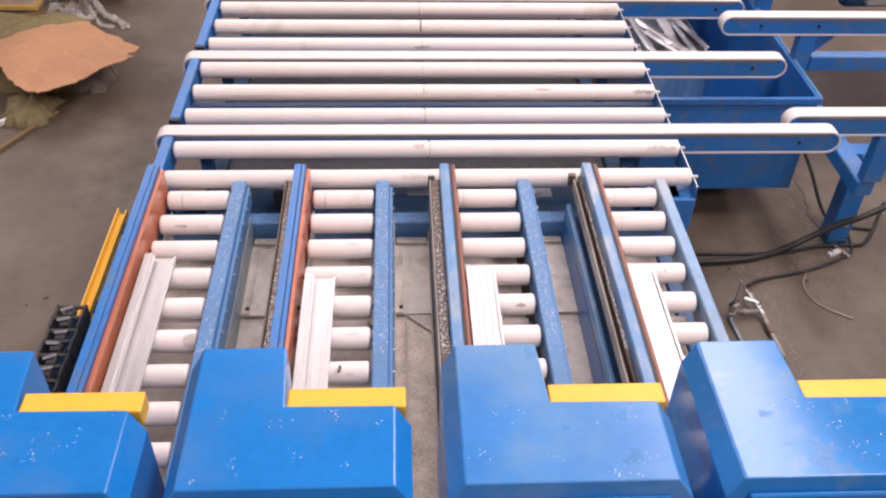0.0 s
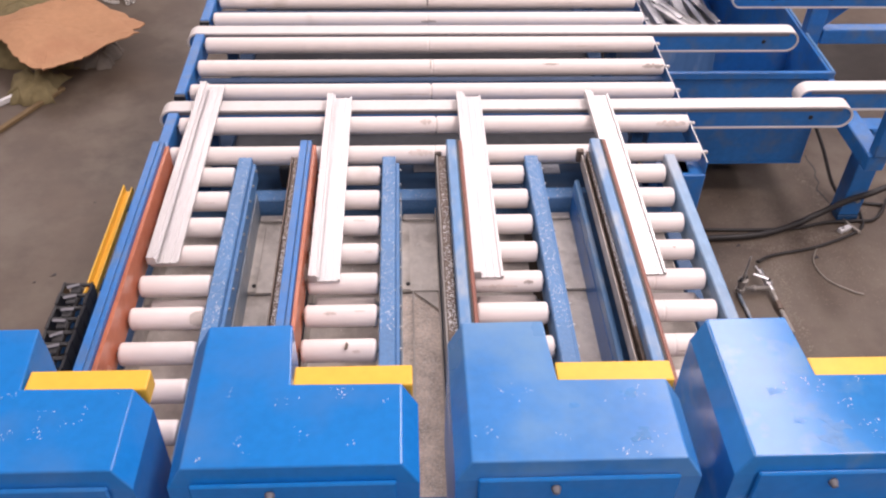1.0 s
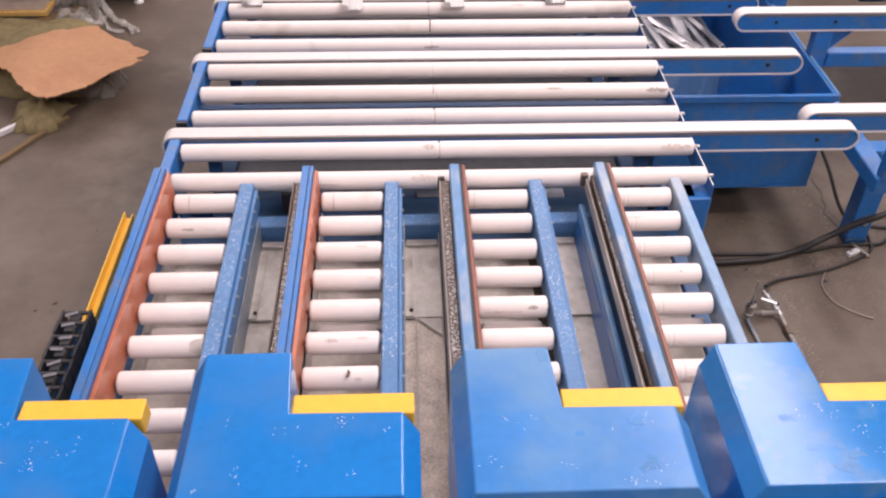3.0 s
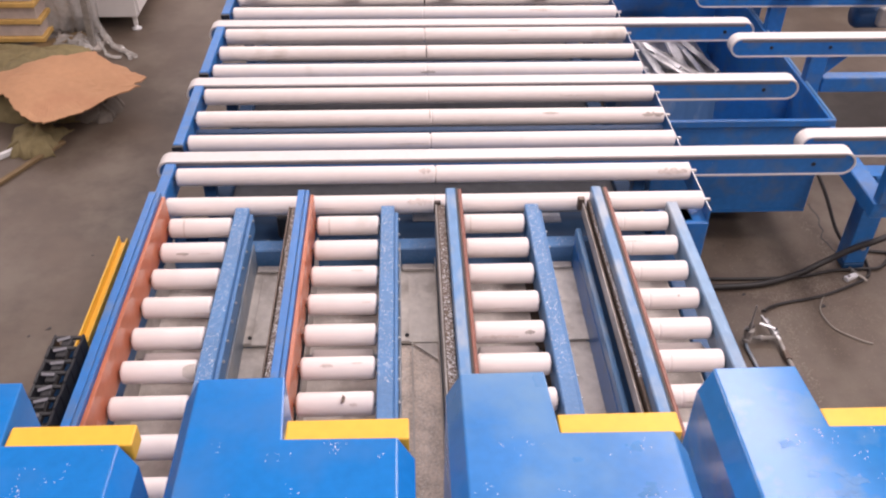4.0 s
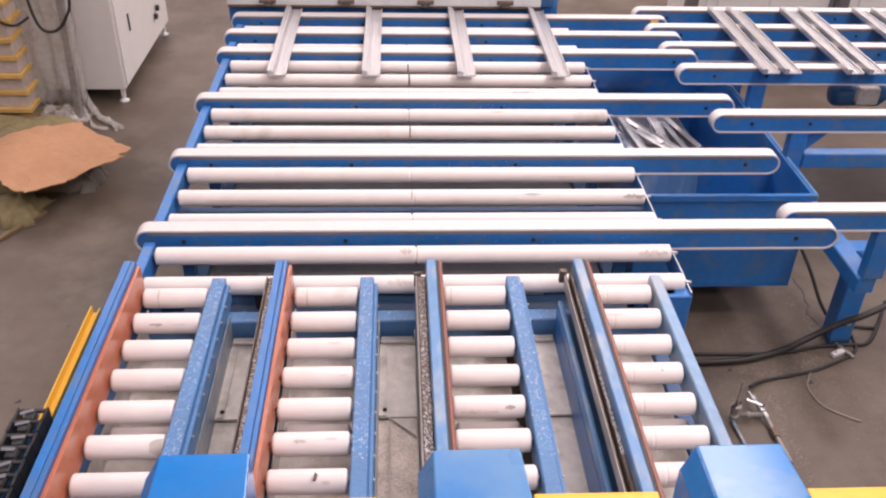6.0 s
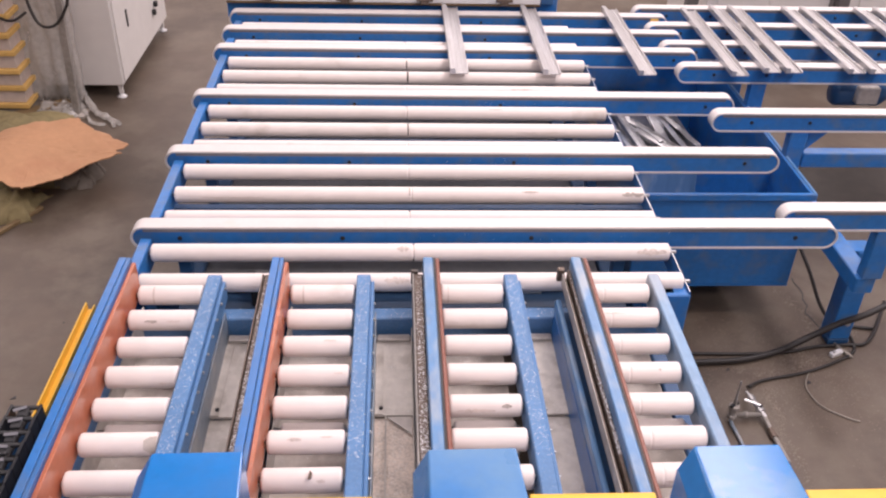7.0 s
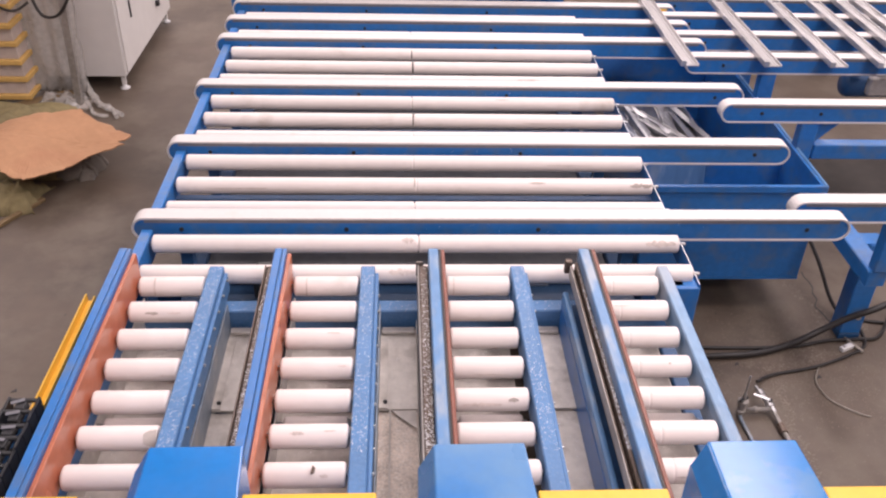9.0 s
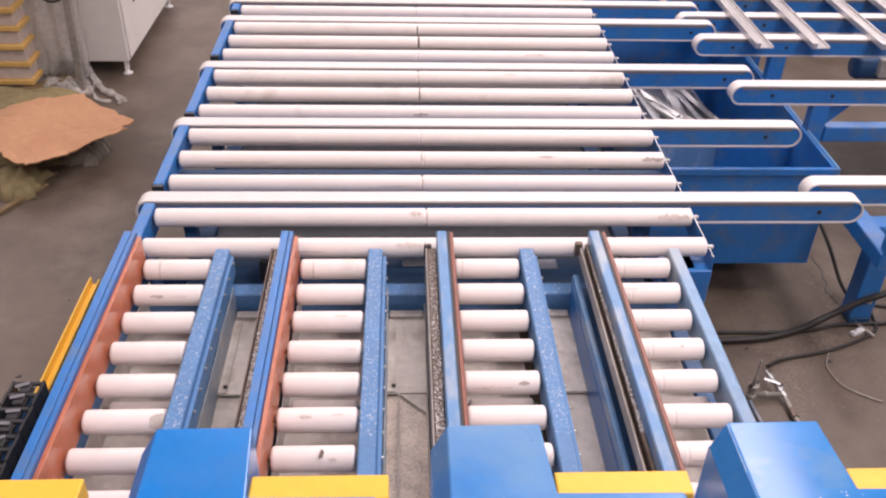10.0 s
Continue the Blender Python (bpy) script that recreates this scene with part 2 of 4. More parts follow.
def tube(bm, pts, r, seg=10):
    pts = [Vector(p) for p in pts]
    fine = []
    for i in range(len(pts) - 1):
        p0, p1, p2, p3 = pts[max(i - 1, 0)], pts[i], pts[i + 1], pts[min(i + 2, len(pts) - 1)]
        for k in range(6):
            t = k / 6
            fine.append(0.5 * (2 * p1 + (p2 - p0) * t + (2 * p0 - 5 * p1 + 4 * p2 - p3) * t * t + (3 * p1 - p0 - 3 * p2 + p3) * t ** 3))
    fine.append(pts[-1])
    rings = []
    side = Vector((0.3, 0.2, 1)).normalized()
    for i, p in enumerate(fine):
        d = (fine[min(i + 1, len(fine) - 1)] - fine[max(i - 1, 0)]).normalized()
        u = d.cross(side).normalized()
        w = d.cross(u)
        rings.append([bm.verts.new(p + r * (math.cos(2 * math.pi * k / seg) * u + math.sin(2 * math.pi * k / seg) * w)) for k in range(seg)])
    for p, q in zip(rings, rings[1:]):
        for i in range(seg):
            bm.faces.new((p[i], p[(i + 1) % seg], q[(i + 1) % seg], q[i]))
    bm.faces.new(rings[0])
    bm.faces.new(rings[-1])
    bmesh.ops.recalc_face_normals(bm, faces=bm.faces)
    return bm


def prism(bm, poly, z0, z1):
    """A flat outline (x, y) drawn up from z0 to z1."""
    lo = [bm.verts.new((x, y, z0)) for x, y in poly]
    hi = [bm.verts.new((x, y, z1)) for x, y in poly]
    n = len(poly)
    bm.faces.new(lo[::-1])
    bm.faces.new(hi)
    for i in range(n):
        bm.faces.new((lo[i], lo[(i + 1) % n], hi[(i + 1) % n], hi[i]))
    bmesh.ops.recalc_face_normals(bm, faces=bm.faces)
    return bm


def extrude_section(bm, poly, y0, y1):
    """A section (x, z) drawn along y."""
    a = [bm.verts.new((x, y0, z)) for x, z in poly]
    b = [bm.verts.new((x, y1, z)) for x, z in poly]
    n = len(poly)
    bm.faces.new(a)
    bm.faces.new(b[::-1])
    for i in range(n):
        bm.faces.new((a[i], b[i], b[(i + 1) % n], a[(i + 1) % n]))
    bmesh.ops.recalc_face_normals(bm, faces=bm.faces)
    return bm


def stadium(length, h, seg=12):
    """Outline (x, z) of a belt loop from x=0 to length, height h, centred on z=0."""
    r = h / 2
    pts = []
    for i in range(seg + 1):
        t = math.pi / 2 + math.pi * i / seg
        pts.append((r + r * math.cos(t), r * math.sin(t)))
    for i in range(seg + 1):
        t = -math.pi / 2 + math.pi * i / seg
        pts.append((length - r + r * math.cos(t), r * math.sin(t)))
    return pts

# ------------------------------------------------------------------ hall


def hall():
    # walls and roof are unseen; they close the hall and bounce fill light
    X0, X1, Y0, Y1 = -16.0, 16.0, -10.0, 16.0
    solid("floor", boxed(X0, X1, Y0, Y1, -0.2, 0.0), M["concrete"], "grey-brown sealed concrete floor with stains and dust", "floor", kind="structure")
    for n, a in (("wall_north", (X0, X1, Y1, Y1 + 0.2)), ("wall_south", (X0, X1, Y0 - 0.2, Y0)),
                 ("wall_east", (X1, X1 + 0.2, Y0, Y1)), ("wall_west", (X0 - 0.2, X0, Y0, Y1))):
        solid(n, boxed(*a, 0, ROOF_Z + 0.1), M["wall"], "assumed plain grey plastered factory wall, out of view", "wall", kind="structure")
    bm = bmesh.new()
    xs = sorted({X0, X1, *(v for o in SKYLIGHTS_AND_FILL for v in o[:2])})
    ys = sorted({Y0, Y1, *(v for o in SKYLIGHTS_AND_FILL for v in o[2:])})
    for xa, xb in zip(xs, xs[1:]):
        for ya, yb in zip(ys, ys[1:]):
            cx, cy = (xa + xb) / 2, (ya + yb) / 2
            if not any(o[0] < cx < o[1] and o[2] < cy < o[3] for o in SKYLIGHTS_AND_FILL):
                box(bm, xa, xb, ya, yb, ROOF_Z + 0.1, ROOF_Z + 0.2)
    solid("ceiling", bm, M["roof"], "assumed white sheet roof with long light strips, out of view", "ceiling", kind="structure")


hall()
# ------------------------------------------------------------------ infeed lanes with saw covers
LANE = 0.45
ROLL_R, ROLL_Z = 0.0297, 0.8455
TOP = ROLL_Z + ROLL_R


def roller_mesh(length, r=ROLL_R, seam=None, seg=22, deep=0.9):
    bm = bmesh.new()
    prof = [(0, r * 0.72), (0.003, r * 0.94), (0.007, r), (0.010, r), (0.014, r)]
    if seam:
        prof += [(seam - 0.010, r), (seam - 0.006, r), (seam - 0.0025, r), (seam - 0.002, r * deep), (seam + 0.002, r * deep), (seam + 0.0025, r), (seam + 0.006, r), (seam + 0.010, r)]
    prof += [(length - 0.014, r), (length - 0.010, r), (length - 0.007, r), (length - 0.003, r * 0.94), (length, r * 0.72)]
    return lathe(bm, prof, seg)


def axle_mesh(x0, x1, r=0.007):
    return lathe(bmesh.new(), [(x0, r), (x1 - 0.003, r), (x1, r * 0.7)], 10)


def fence_parts(root, index):
    """The raised guide fence on the origin of a lane: painted beam, dark seam and orange strip."""
    near = -1.17
    paint = M["blue_steel"] if index < 2 else M["blue_pale"]
    if index < 2:
        part("fence_beam", boxed(0, 0.0215, near, 0, 0.80, 0.95, bevel=0.0012), paint, root, "blue painted steel fence beam")
        part("seal_strip", boxed(0.0217, 0.0233, near, -0.004, 0.84, 0.9465), M["dark"], root, "thin black seal")
        part("cover_strip", boxed(0.0235, 0.0345, near, -0.002, 0.80, 0.950, bevel=0.0012), paint, root, "blue cover strip")
        part("guide_strip", boxed(0.035, 0.047, near, -0.006, 0.822, 0.936, bevel=0.002), M["orange"], root, "orange-brown plastic guide strip")
    else:
        part("fence_beam", boxed(0, 0.030, near, 0, 0.80, 0.95, bevel=0.003), paint, root, "blue fence beam with rubbed and chipped paint")
        part("seal_strip", boxed(0.0302, 0.0365, near, -0.004, 0.84, 0.9485), M["dark"], root, "black rubber seal")
        part("guide_strip", boxed(0.037, 0.048, near, -0.006, 0.822, 0.950, bevel=0.002), M["brown_strip"], root, "dark red-brown plastic guide strip")


LANE_WEAR = (
    ((1, 0.050, 0.085, 20, 42, "grime", "smear"), (1, 0.110, 0.150, 25, 38, "scuff", "smear"), (5, 0.158, 0.1895, -5, 88, "bare", "torn_sleeve"),
     (0, 0.046, 0.051, -30, 95, "scuff", "ring_mark"), (3, 0.14, 0.18, 0, 14, "scuff", "smear")),
    ((6, 0.130, 0.150, 30, 55, "scuff", "smear"), (5, 0.050, 0.085, 45, 70, "scuff", "smear"), (2, 0.115, 0.150, 62, 82, "scuff", "smear"),
     (0, 0.036, 0.041, -30, 95, "scuff", "ring_mark"), (3, 0.150, 0.175, 45, 60, "scuff", "smear"), (5, 0.130, 0.160, 62, 76, "scuff", "smear")),
    ((4, 0.135, 0.162, 22, 55, "grime", "smear"), (4, 0.02, 0.12, 5, 30, "scuff", "smear"), (0, 0.020, 0.024, -30, 95, "scuff", "ring_mark"), (3, 0.05, 0.15, -4, 8, "scuff", "smear")),
    ((3, 0.125, 0.132, 48, 66, "grime", "spot"), (1, 0.02, 0.09, 60, 70, "scuff", "smear"), (6, 0.05, 0.12, 10, 25, "scuff", "smear")),
)


def smear(name, root, x0, x1, y, a0, a1, mat, seed, r=ROLL_R, z=ROLL_Z):
    """A ragged worn patch lying on a roller's sleeve; angles in degrees from the side that faces the infeed up to the top."""
    rnd = random.Random(seed + int(x0 * 1000))
    bm = bmesh.new()
    n, m = 16, 5
    rr = r + 0.0006
    rows = []
    for i in range(n + 1):
        u = i / n
        pinch = 1.0 if name in ("ring_mark",) else min(1.0, 0.35 + 2.2 * min(u, 1 - u)) if name != "torn_sleeve" else min(1.0, 0.55 + 0.9 * u)
        mid, half = (a0 + a1) / 2, (a1 - a0) / 2 * pinch
        wild = 0.80 if name in ("ring_mark", "torn_sleeve") else 0.15
        lo, hi = mid - half * rnd.uniform(wild, 1.0), mid + half * rnd.uniform(wild, 1.0)
        row = []
        for j in range(m + 1):
            a = radians(lo + (hi - lo) * j / m)
            row.append(bm.verts.new((x0 + (x1 - x0) * u, y - rr * math.cos(a), z + rr * math.sin(a))))
        rows.append(row)
    for i in range(n):
        for j in range(m):
            bm.faces.new((rows[i][j], rows[i + 1][j], rows[i + 1][j + 1], rows[i][j + 1]))
    bmesh.ops.recalc_face_normals(bm, faces=bm.faces)
    part(name, bm, mat, root, {"torn_sleeve": "torn grey end of a roller sleeve", "ring_mark": "faint worn ring", "spot": "dark spot"}.get(name, "dirty scuff on the sleeve"), True)


def lane(index):
    x = LANE * index
    root = thing("infeed_lane", ("roller lane with a blue guide fence and an orange guide strip" if index else
                                 "outer roller lane with blue fence and wide orange guide strip"), "roller conveyor", "lanes of the infeed table", pose(x, 0, 0))
    fence_parts(root, index)
    # inner rail with a flange and a row of screws
    w = 0.042 if index < 3 else 0.034
    end = -1.17
    rail = part("inner_rail", boxed(0.250, 0.250 + w, end, 0.008, 0.79, 0.881, bevel=0.003),
                M["blue_dusty"] if index < 3 else M["blue_sheen"], root, "blue rail dusted with aluminium chips" if index < 3 else "blue edge rail with the skylight's sheen painted on it")
    if index < 3:
        part("flange", boxed(0.250 + w, 0.250 + w + 0.011, end, -0.002, 0.80, 0.862, bevel=0.002), M["blue_dusty"], root)
        screw = None
        for k in range(15):
            at = pose(0.250 + w + 0.011, -0.03 - k * 0.075, 0.853)
            if screw is None:
                screw = part("screw", lathe(bmesh.new(), [(0, 0.004), (0.004, 0.0042), (0.006, 0.002)], 8), M["steel"], root, at=at)
            else:
                share("screw", screw, root, at)
    body = axle = None
    for k in range(10):
        at = pose(0.054, -0.048 - k * 0.1212, ROLL_Z, 37 * k)
        if body is None:
            body = part("roller", roller_mesh(0.190, seam=0.048 if index == 3 else None, deep=0.985), M["roller"], root, "white plastic sleeved roller", True, at)
            axle = part("axle", axle_mesh(-0.010, 0.196), M["steel"], body, smooth=True)
        else:
            r = share("roller", body, root, at)
            share("axle", axle, r, pose(0, 0, 0))
    # wear of single sleeves: roller, from, to along it, angle from, to round it, look
    for k, xa, xb, a0, a1, mat, name in LANE_WEAR[index]:
        smear(name, root, 0.054 + xa, 0.054 + xb, -0.048 - k * 0.1212, a0, a1, M[mat], 31 * index + k)
    if index == 1:
        bm = prism(bmesh.new(), [(0, 0), (0.007, 0.003), (0.010, 0.014), (0.004, 0.020)], -0.0015, 0.010)
        part("gouge", bm, M["rust_rail"], root, "dark chip stuck in a roller sleeve", at=pose(0.165, -0.048 - 6 * 0.1212 - 0.022, TOP - 0.004, 30))
    # worn track beside the fence
    if index in (1, 2):
        wide = (0, 0.024, 0.027)[index]
        part("track", boxed(-wide, -0.001, -1.17, -0.025, 0.865, 0.905, bevel=0.003), M["rust_rail"], root, "worn brown steel track full of chips")
        part("track_lip", boxed(-wide - 0.005, -wide - 0.0005, -1.17, -0.03, 0.80, 0.910, bevel=0.001), M["lip"] if index == 2 else M["rust_rail"], root, "thin sheet lip")
    if index == 2:
        part("track_stop", boxed(-0.036, -0.014, -0.024, -0.010, 0.862, 0.912, bevel=0.003), M["track_dark"], root, "small dark end stop")
    if index == 3:
        part("track_ledge", boxed(-0.010, -0.001, -1.17, -0.020, 0.865, 0.914, bevel=0.002), M["rust_rail"], root, "ledge with a row of chips")
        # sunken strip, coloured much darker than the track beside it
        part("track_groove", boxed(-0.016, -0.0105, -1.17, -0.026, 0.850, 0.886), M["track_dark"], root, "dark brown groove")
        part("track", boxed(-0.022, -0.0165, -1.17, -0.026, 0.855, 0.902, bevel=0.002), M["rust_rail"], root, "worn brown steel track")
        part("track_lip", boxed(-0.0255, -0.0225, -1.17, -0.030, 0.868, 0.908, bevel=0.001), M["sheet"], root, "thin pale sheet lip")
        part("inner_beam", boxed(-0.045, -0.0282, -1.165, -0.062, 0.66, 0.835, bevel=0.005, seg=2), M["blue_pale"], root, "blue beam along the trough")
        part("track_stop", boxed(-0.038, -0.016, -0.022, -0.004, 0.870, 0.915, bevel=0.003), M["rust_rail"], root, "small brown end stop")
    if index:
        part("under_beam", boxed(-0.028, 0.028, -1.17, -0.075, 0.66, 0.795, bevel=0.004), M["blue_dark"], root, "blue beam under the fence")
    return root


for i in range(4):
    lane(i)


def infeed_frame():
    root = thing("infeed_stand", "blue welded steel frame under the infeed rollers", "machine frame")
    part("cross_beam", boxed(-0.02, 1.66, -0.065, -0.010, 0.67, 0.765, bevel=0.004), M["blue_dusty"], root, "blue cross beam with chips on top")
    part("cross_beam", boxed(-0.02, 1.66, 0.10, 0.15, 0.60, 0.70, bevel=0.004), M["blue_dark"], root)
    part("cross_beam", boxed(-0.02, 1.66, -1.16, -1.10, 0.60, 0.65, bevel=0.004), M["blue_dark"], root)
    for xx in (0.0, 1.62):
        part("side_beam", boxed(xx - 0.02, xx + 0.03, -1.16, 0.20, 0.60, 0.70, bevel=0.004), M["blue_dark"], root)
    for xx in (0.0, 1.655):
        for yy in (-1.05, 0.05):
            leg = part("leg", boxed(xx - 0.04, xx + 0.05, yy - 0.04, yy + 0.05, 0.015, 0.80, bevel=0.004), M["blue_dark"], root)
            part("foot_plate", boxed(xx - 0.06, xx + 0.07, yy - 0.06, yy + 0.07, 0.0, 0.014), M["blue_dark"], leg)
    # end panel under the outer rollers
    part("end_panel", boxed(1.60, 1.752, 0.00, 0.09, 0.44, 0.80, bevel=0.004), M["blue_steel"], root, "blue end panel")
    return root


infeed_frame()


def troughs():
    """Sheet-metal chip troughs between the lanes."""
    for k, (a, b) in enumerate(((0.306, 0.421), (0.758, 0.866), (1.208, 1.304))):
        root = thing("chip_trough", ("grey sheet-metal chip trough with a speckled chute" if k == 1 else "grey sheet-metal chip trough between two lanes"),
                     "trough", "chip troughs")
        bm = bmesh.new()
        box(bm, a, b, -0.418, -0.078, 0.695, 0.702)
        part("upper_plate", bm, M["pale_sheet"], root, "pale dull sheet-metal plate")
        bm = bmesh.new()
        box(bm, a, b, -1.165, -0.421, 0.686, 0.693)
        part("lower_plate", bm, M["swarf_sheet"] if k == 1 else M["pale_sheet"], root, "plate covered with fine chips" if k == 1 else "")
        part("left_side", boxed(a - 0.003, a + 0.001, -1.165, -0.07, 0.66, 0.795), M["trough_side"], root, "blue-grey side sheet")
        part("side_ledge", boxed(a + 0.0012, a + 0.024, -0.416, -0.120, 0.7022, 0.7060), M["pale_sheet"], root, "folded ledge along the plate")
        part("plate_bolt", lathe(bmesh.new(), [(0, 0.006), (0.004, 0.006), (0.007, 0.003)], 8, "Z"), M["dark"], root, "dark bolt", at=pose(a + 0.018, -0.395, 0.7062))
        part("right_side", boxed(b - 0.001, b + 0.001, -1.165, -0.078, 0.66, 0.795 if k == 2 else 0.74), M["blue_steel"] if k == 2 else M["sheet"], root)
        part("back_fold", boxed(a + 0.004, b - 0.004, -0.104, -0.079, 0.703, 0.716, bevel=0.003), M["sheet"], root)
        if k == 1:
            part("side_fold", boxed(a + 0.030, a + 0.034, -1.165, -0.425, 0.694, 0.708), M["sheet"], root, "folded sheet edge")
            bm = prism(bmesh.new(), [(a + 0.035, -0.423), (b - 0.004, -0.423), (b - 0.004, -0.49)], 0.698, 0.701)
            part("corner_gusset", bm, M["sheet"], root)
    # pan under the lanes, with the lower return rollers that show between the upper ones
    for i in range(4):
        x = LANE * i
        pan = thing("drip_pan", "dusty grey sheet pan below the rollers", "pan", "drip pans")
        part("pan_floor", boxed(x + 0.05, x + 0.245, -1.165, -0.02, 0.690, 0.694), M["sheet"], pan)
        part("pan_side", boxed(x + 0.046, x + 0.050, -1.165, -0.02, 0.690, 0.78), M["sheet"], pan)
        low = thing("return_roller", "small white return roller under the lane", "roller", "return rollers", pose(x + 0.07, -0.540, 0.772))
        b = part("sleeve", roller_mesh(0.165, 0.019), M["roller"], low, smooth=True)
        part("axle", axle_mesh(-0.02, 0.176, 0.006), M["steel"], b, smooth=True)


troughs()


def saw_hood(x, index):
    """An L-shaped saw hood: sloped flanks, door with a knob in front, yellow bar in the notch."""
    root = thing("saw_hood", "hazy blue enamel saw hood with a yellow guard bar" if index == 2 else "blue enamel saw hood with wiped smears and a yellow guard bar" if index == 3 else "glossy blue enamel saw hood with a yellow guard bar", "machine cover", "saw hoods", pose(x, 0, 0))
    bm = bmesh.new()
    zt, zc, zb = 1.350, 1.310, 1.000
    top = [(0, -1.160), (0.149, -1.159), (0.158, -1.298), (0.347, -1.300), (0.347, -1.464), (0, -1.464)]
    out = [(-0.026, -1.174), (0.1494, -1.1592), (0.1584, -1.2982), (0.375, -1.312), (0.375, -1.472), (-0.026, -1.472)]
    rings = [[bm.verts.new((px, py, z)) for px, py in ring] for ring, z in ((top, zt), (out, zc), (out, zb))]
    bm.faces.new(rings[0])
    for a, b in zip(rings, rings[1:]):
        for i in range(6):
            j = (i + 1) % 6
            bm.faces.new((a[i], b[i], b[j], a[j]))
    bm.faces.new(rings[2][::-1])
    bmesh.ops.recalc_face_normals(bm, faces=bm.faces)
    es = [e for e in bm.edges if max(v.co.z for v in e.verts) > zt - 0.001]
    bmesh.ops.bevel(bm, geom=es, offset=0.003, segments=2, affect="EDGES", profile=0.5)
    part("shell", bm, (M["blue"], M["blue"], M["blue_hazy"], M["blue_smeared"])[index], root, "blue enamelled sheet shell")
    rnd = random.Random(60 + index)
    for k in range((0, 0, 4, 7)[index]):
        cx, cy, r = rnd.uniform(0.05, 0.30), rnd.uniform(-1.44, -1.33), rnd.uniform(0.006, 0.016)
        blob = []
        for c in range(11):
            a = 2 * math.pi * c / 11
            q = r * rnd.uniform(0.35, 1.0)
            blob.append((cx + 1.5 * q * math.cos(a), cy + q * math.sin(a)))
        part("smudge", prism(bmesh.new(), blob, 1.3501, 1.3504), M["smudge"], root, "wiped greyish smudge")
    door = part("door", boxed(0.010, 0.338, -1.481, -1.4725, 1.02, 1.322, bevel=0.003), M["blue"], root, "blue door panel")
    part("knob", lathe(bmesh.new(), [(-0.012, 0.003), (-0.010, 0.006), (-0.005, 0.006), (-0.004, 0.008), (0.0, 0.008)], 14, "Y"), M["strip"], door,
         "dark grey knob", True, pose(0.136, -1.4812, 1.300))
    part("guard_bar", boxed(0.160, 0.366, -1.297, -1.252, 1.302, 1.342, bevel=0.003, seg=2), M["yellow"], root, "yellow guard bar")
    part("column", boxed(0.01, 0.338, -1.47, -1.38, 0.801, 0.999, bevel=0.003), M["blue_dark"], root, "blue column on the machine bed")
    return root


for i, x in enumerate((-0.040, 0.414, 0.872, 1.327)):
    saw_hood(x, i)


def machine_bed():
    root = thing("saw_bed", "long blue machine bed carrying the saw hoods", "machine bed")
    part("bed", boxed(-0.55, 2.25, -1.95, -1.18, 0.02, 0.80, bevel=0.006), M["blue_steel"], root)
    part("plinth", boxed(-0.50, 2.20, -1.90, -1.22, 0.0, 0.0195), M["dark"], root, "dark plinth")
    part("chip_ledge", boxed(-0.02, 1.66, -1.179, -1.171, 0.60, 0.795), M["blue_dusty"], root, "ledge dusted with chips")


machine_bed()


def drag_chain():
    root = thing("drag_chain", "black plastic cable drag chain beside the outer fence", "cable chain", at=pose(-0.118, -0.585, 0.868))
    side = None
    for k in range(9):
        at = pose(0, -0.042 * k, 0.004 * (k % 2))
        bm = bmesh.new()
        for sx in (0.0, 0.070):
            box(bm, sx, sx + 0.007, -0.044, 0.0, 0, 0.052, bevel=0.003)
        box(bm, 0.007, 0.070, -0.014, -0.004, 0.040, 0.050, bevel=0.002)
        box(bm, 0.026, 0.050, -0.040, -0.014, 0.042, 0.050, bevel=0.002)
        box(bm, 0.007, 0.070, -0.014, -0.004, 0.002, 0.010, bevel=0.002)
        if side is None:
            side = part("link", bm, M["dark"], root, at=at)
        else:
            bm.free()
            share("link", side, root, at)
    bm = tube(bmesh.new(), [(0.036, 0.0, 0.02), (0.037, -0.15, 0.022), (0.034, -0.40, 0.02)], 0.008, 8)
    part("cable", bm, M["rubber"], root, smooth=True)
    # small grey pieces laid in as the glints on the chain's cross pieces
    glint = None
    for k in range(8):
        at = pose(0.030 + 0.004 * (k % 3), -0.020 - 0.042 * k, 0.0515 + 0.004 * (k % 2), 0, 0, 24 - 9 * (k % 4))
        if glint is None:
            glint = part("strap", boxed(-0.016, 0.016, -0.005, 0.005, 0, 0.003, bevel=0.001), M["strip"], root, "grey cross piece standing in for a glint", at=at)
        else:
            share("strap", glint, root, at)
    part("support", boxed(0.004, 0.072, -0.42, 0.0, -0.07, -0.002), M["blue_dark"], root, "blue chain shelf")
    part("end_clamp", boxed(0.015, 0.060, -0.41, -0.375, 0.0, 0.030, bevel=0.006, seg=2), M["white_metal"], root, "white end clamp")


drag_chain()


def yellow_bar():
    root = thing("yellow_channel", "narrow yellow steel channel fixed outside the fence", "channel", at=pose(-0.088, -0.10, 0.83))
    sec = [(0, 0), (0.026, 0), (0.026, 0.020), (0.022, 0.020), (0.022, 0.004), (0.004, 0.004), (0.004, 0.028), (0, 0.028)]
    part("channel", extrude_section(bmesh.new(), sec, -0.50, 0.0), M["yellow"], root)
    for y in (-0.06, -0.40):
        part("bracket", boxed(0.020, 0.088, y - 0.02, y + 0.02, -0.012, -0.001), M["blue_dark"], root)


yellow_bar()

# ------------------------------------------------------------------ lifting roller table
SECTIONS = [(0.063, 0.232), (0.442, 0.608, 0.778), (0.978, 1.140, 1.308), (1.532, 1.690, 1.852), (2.075,), (2.330,)]
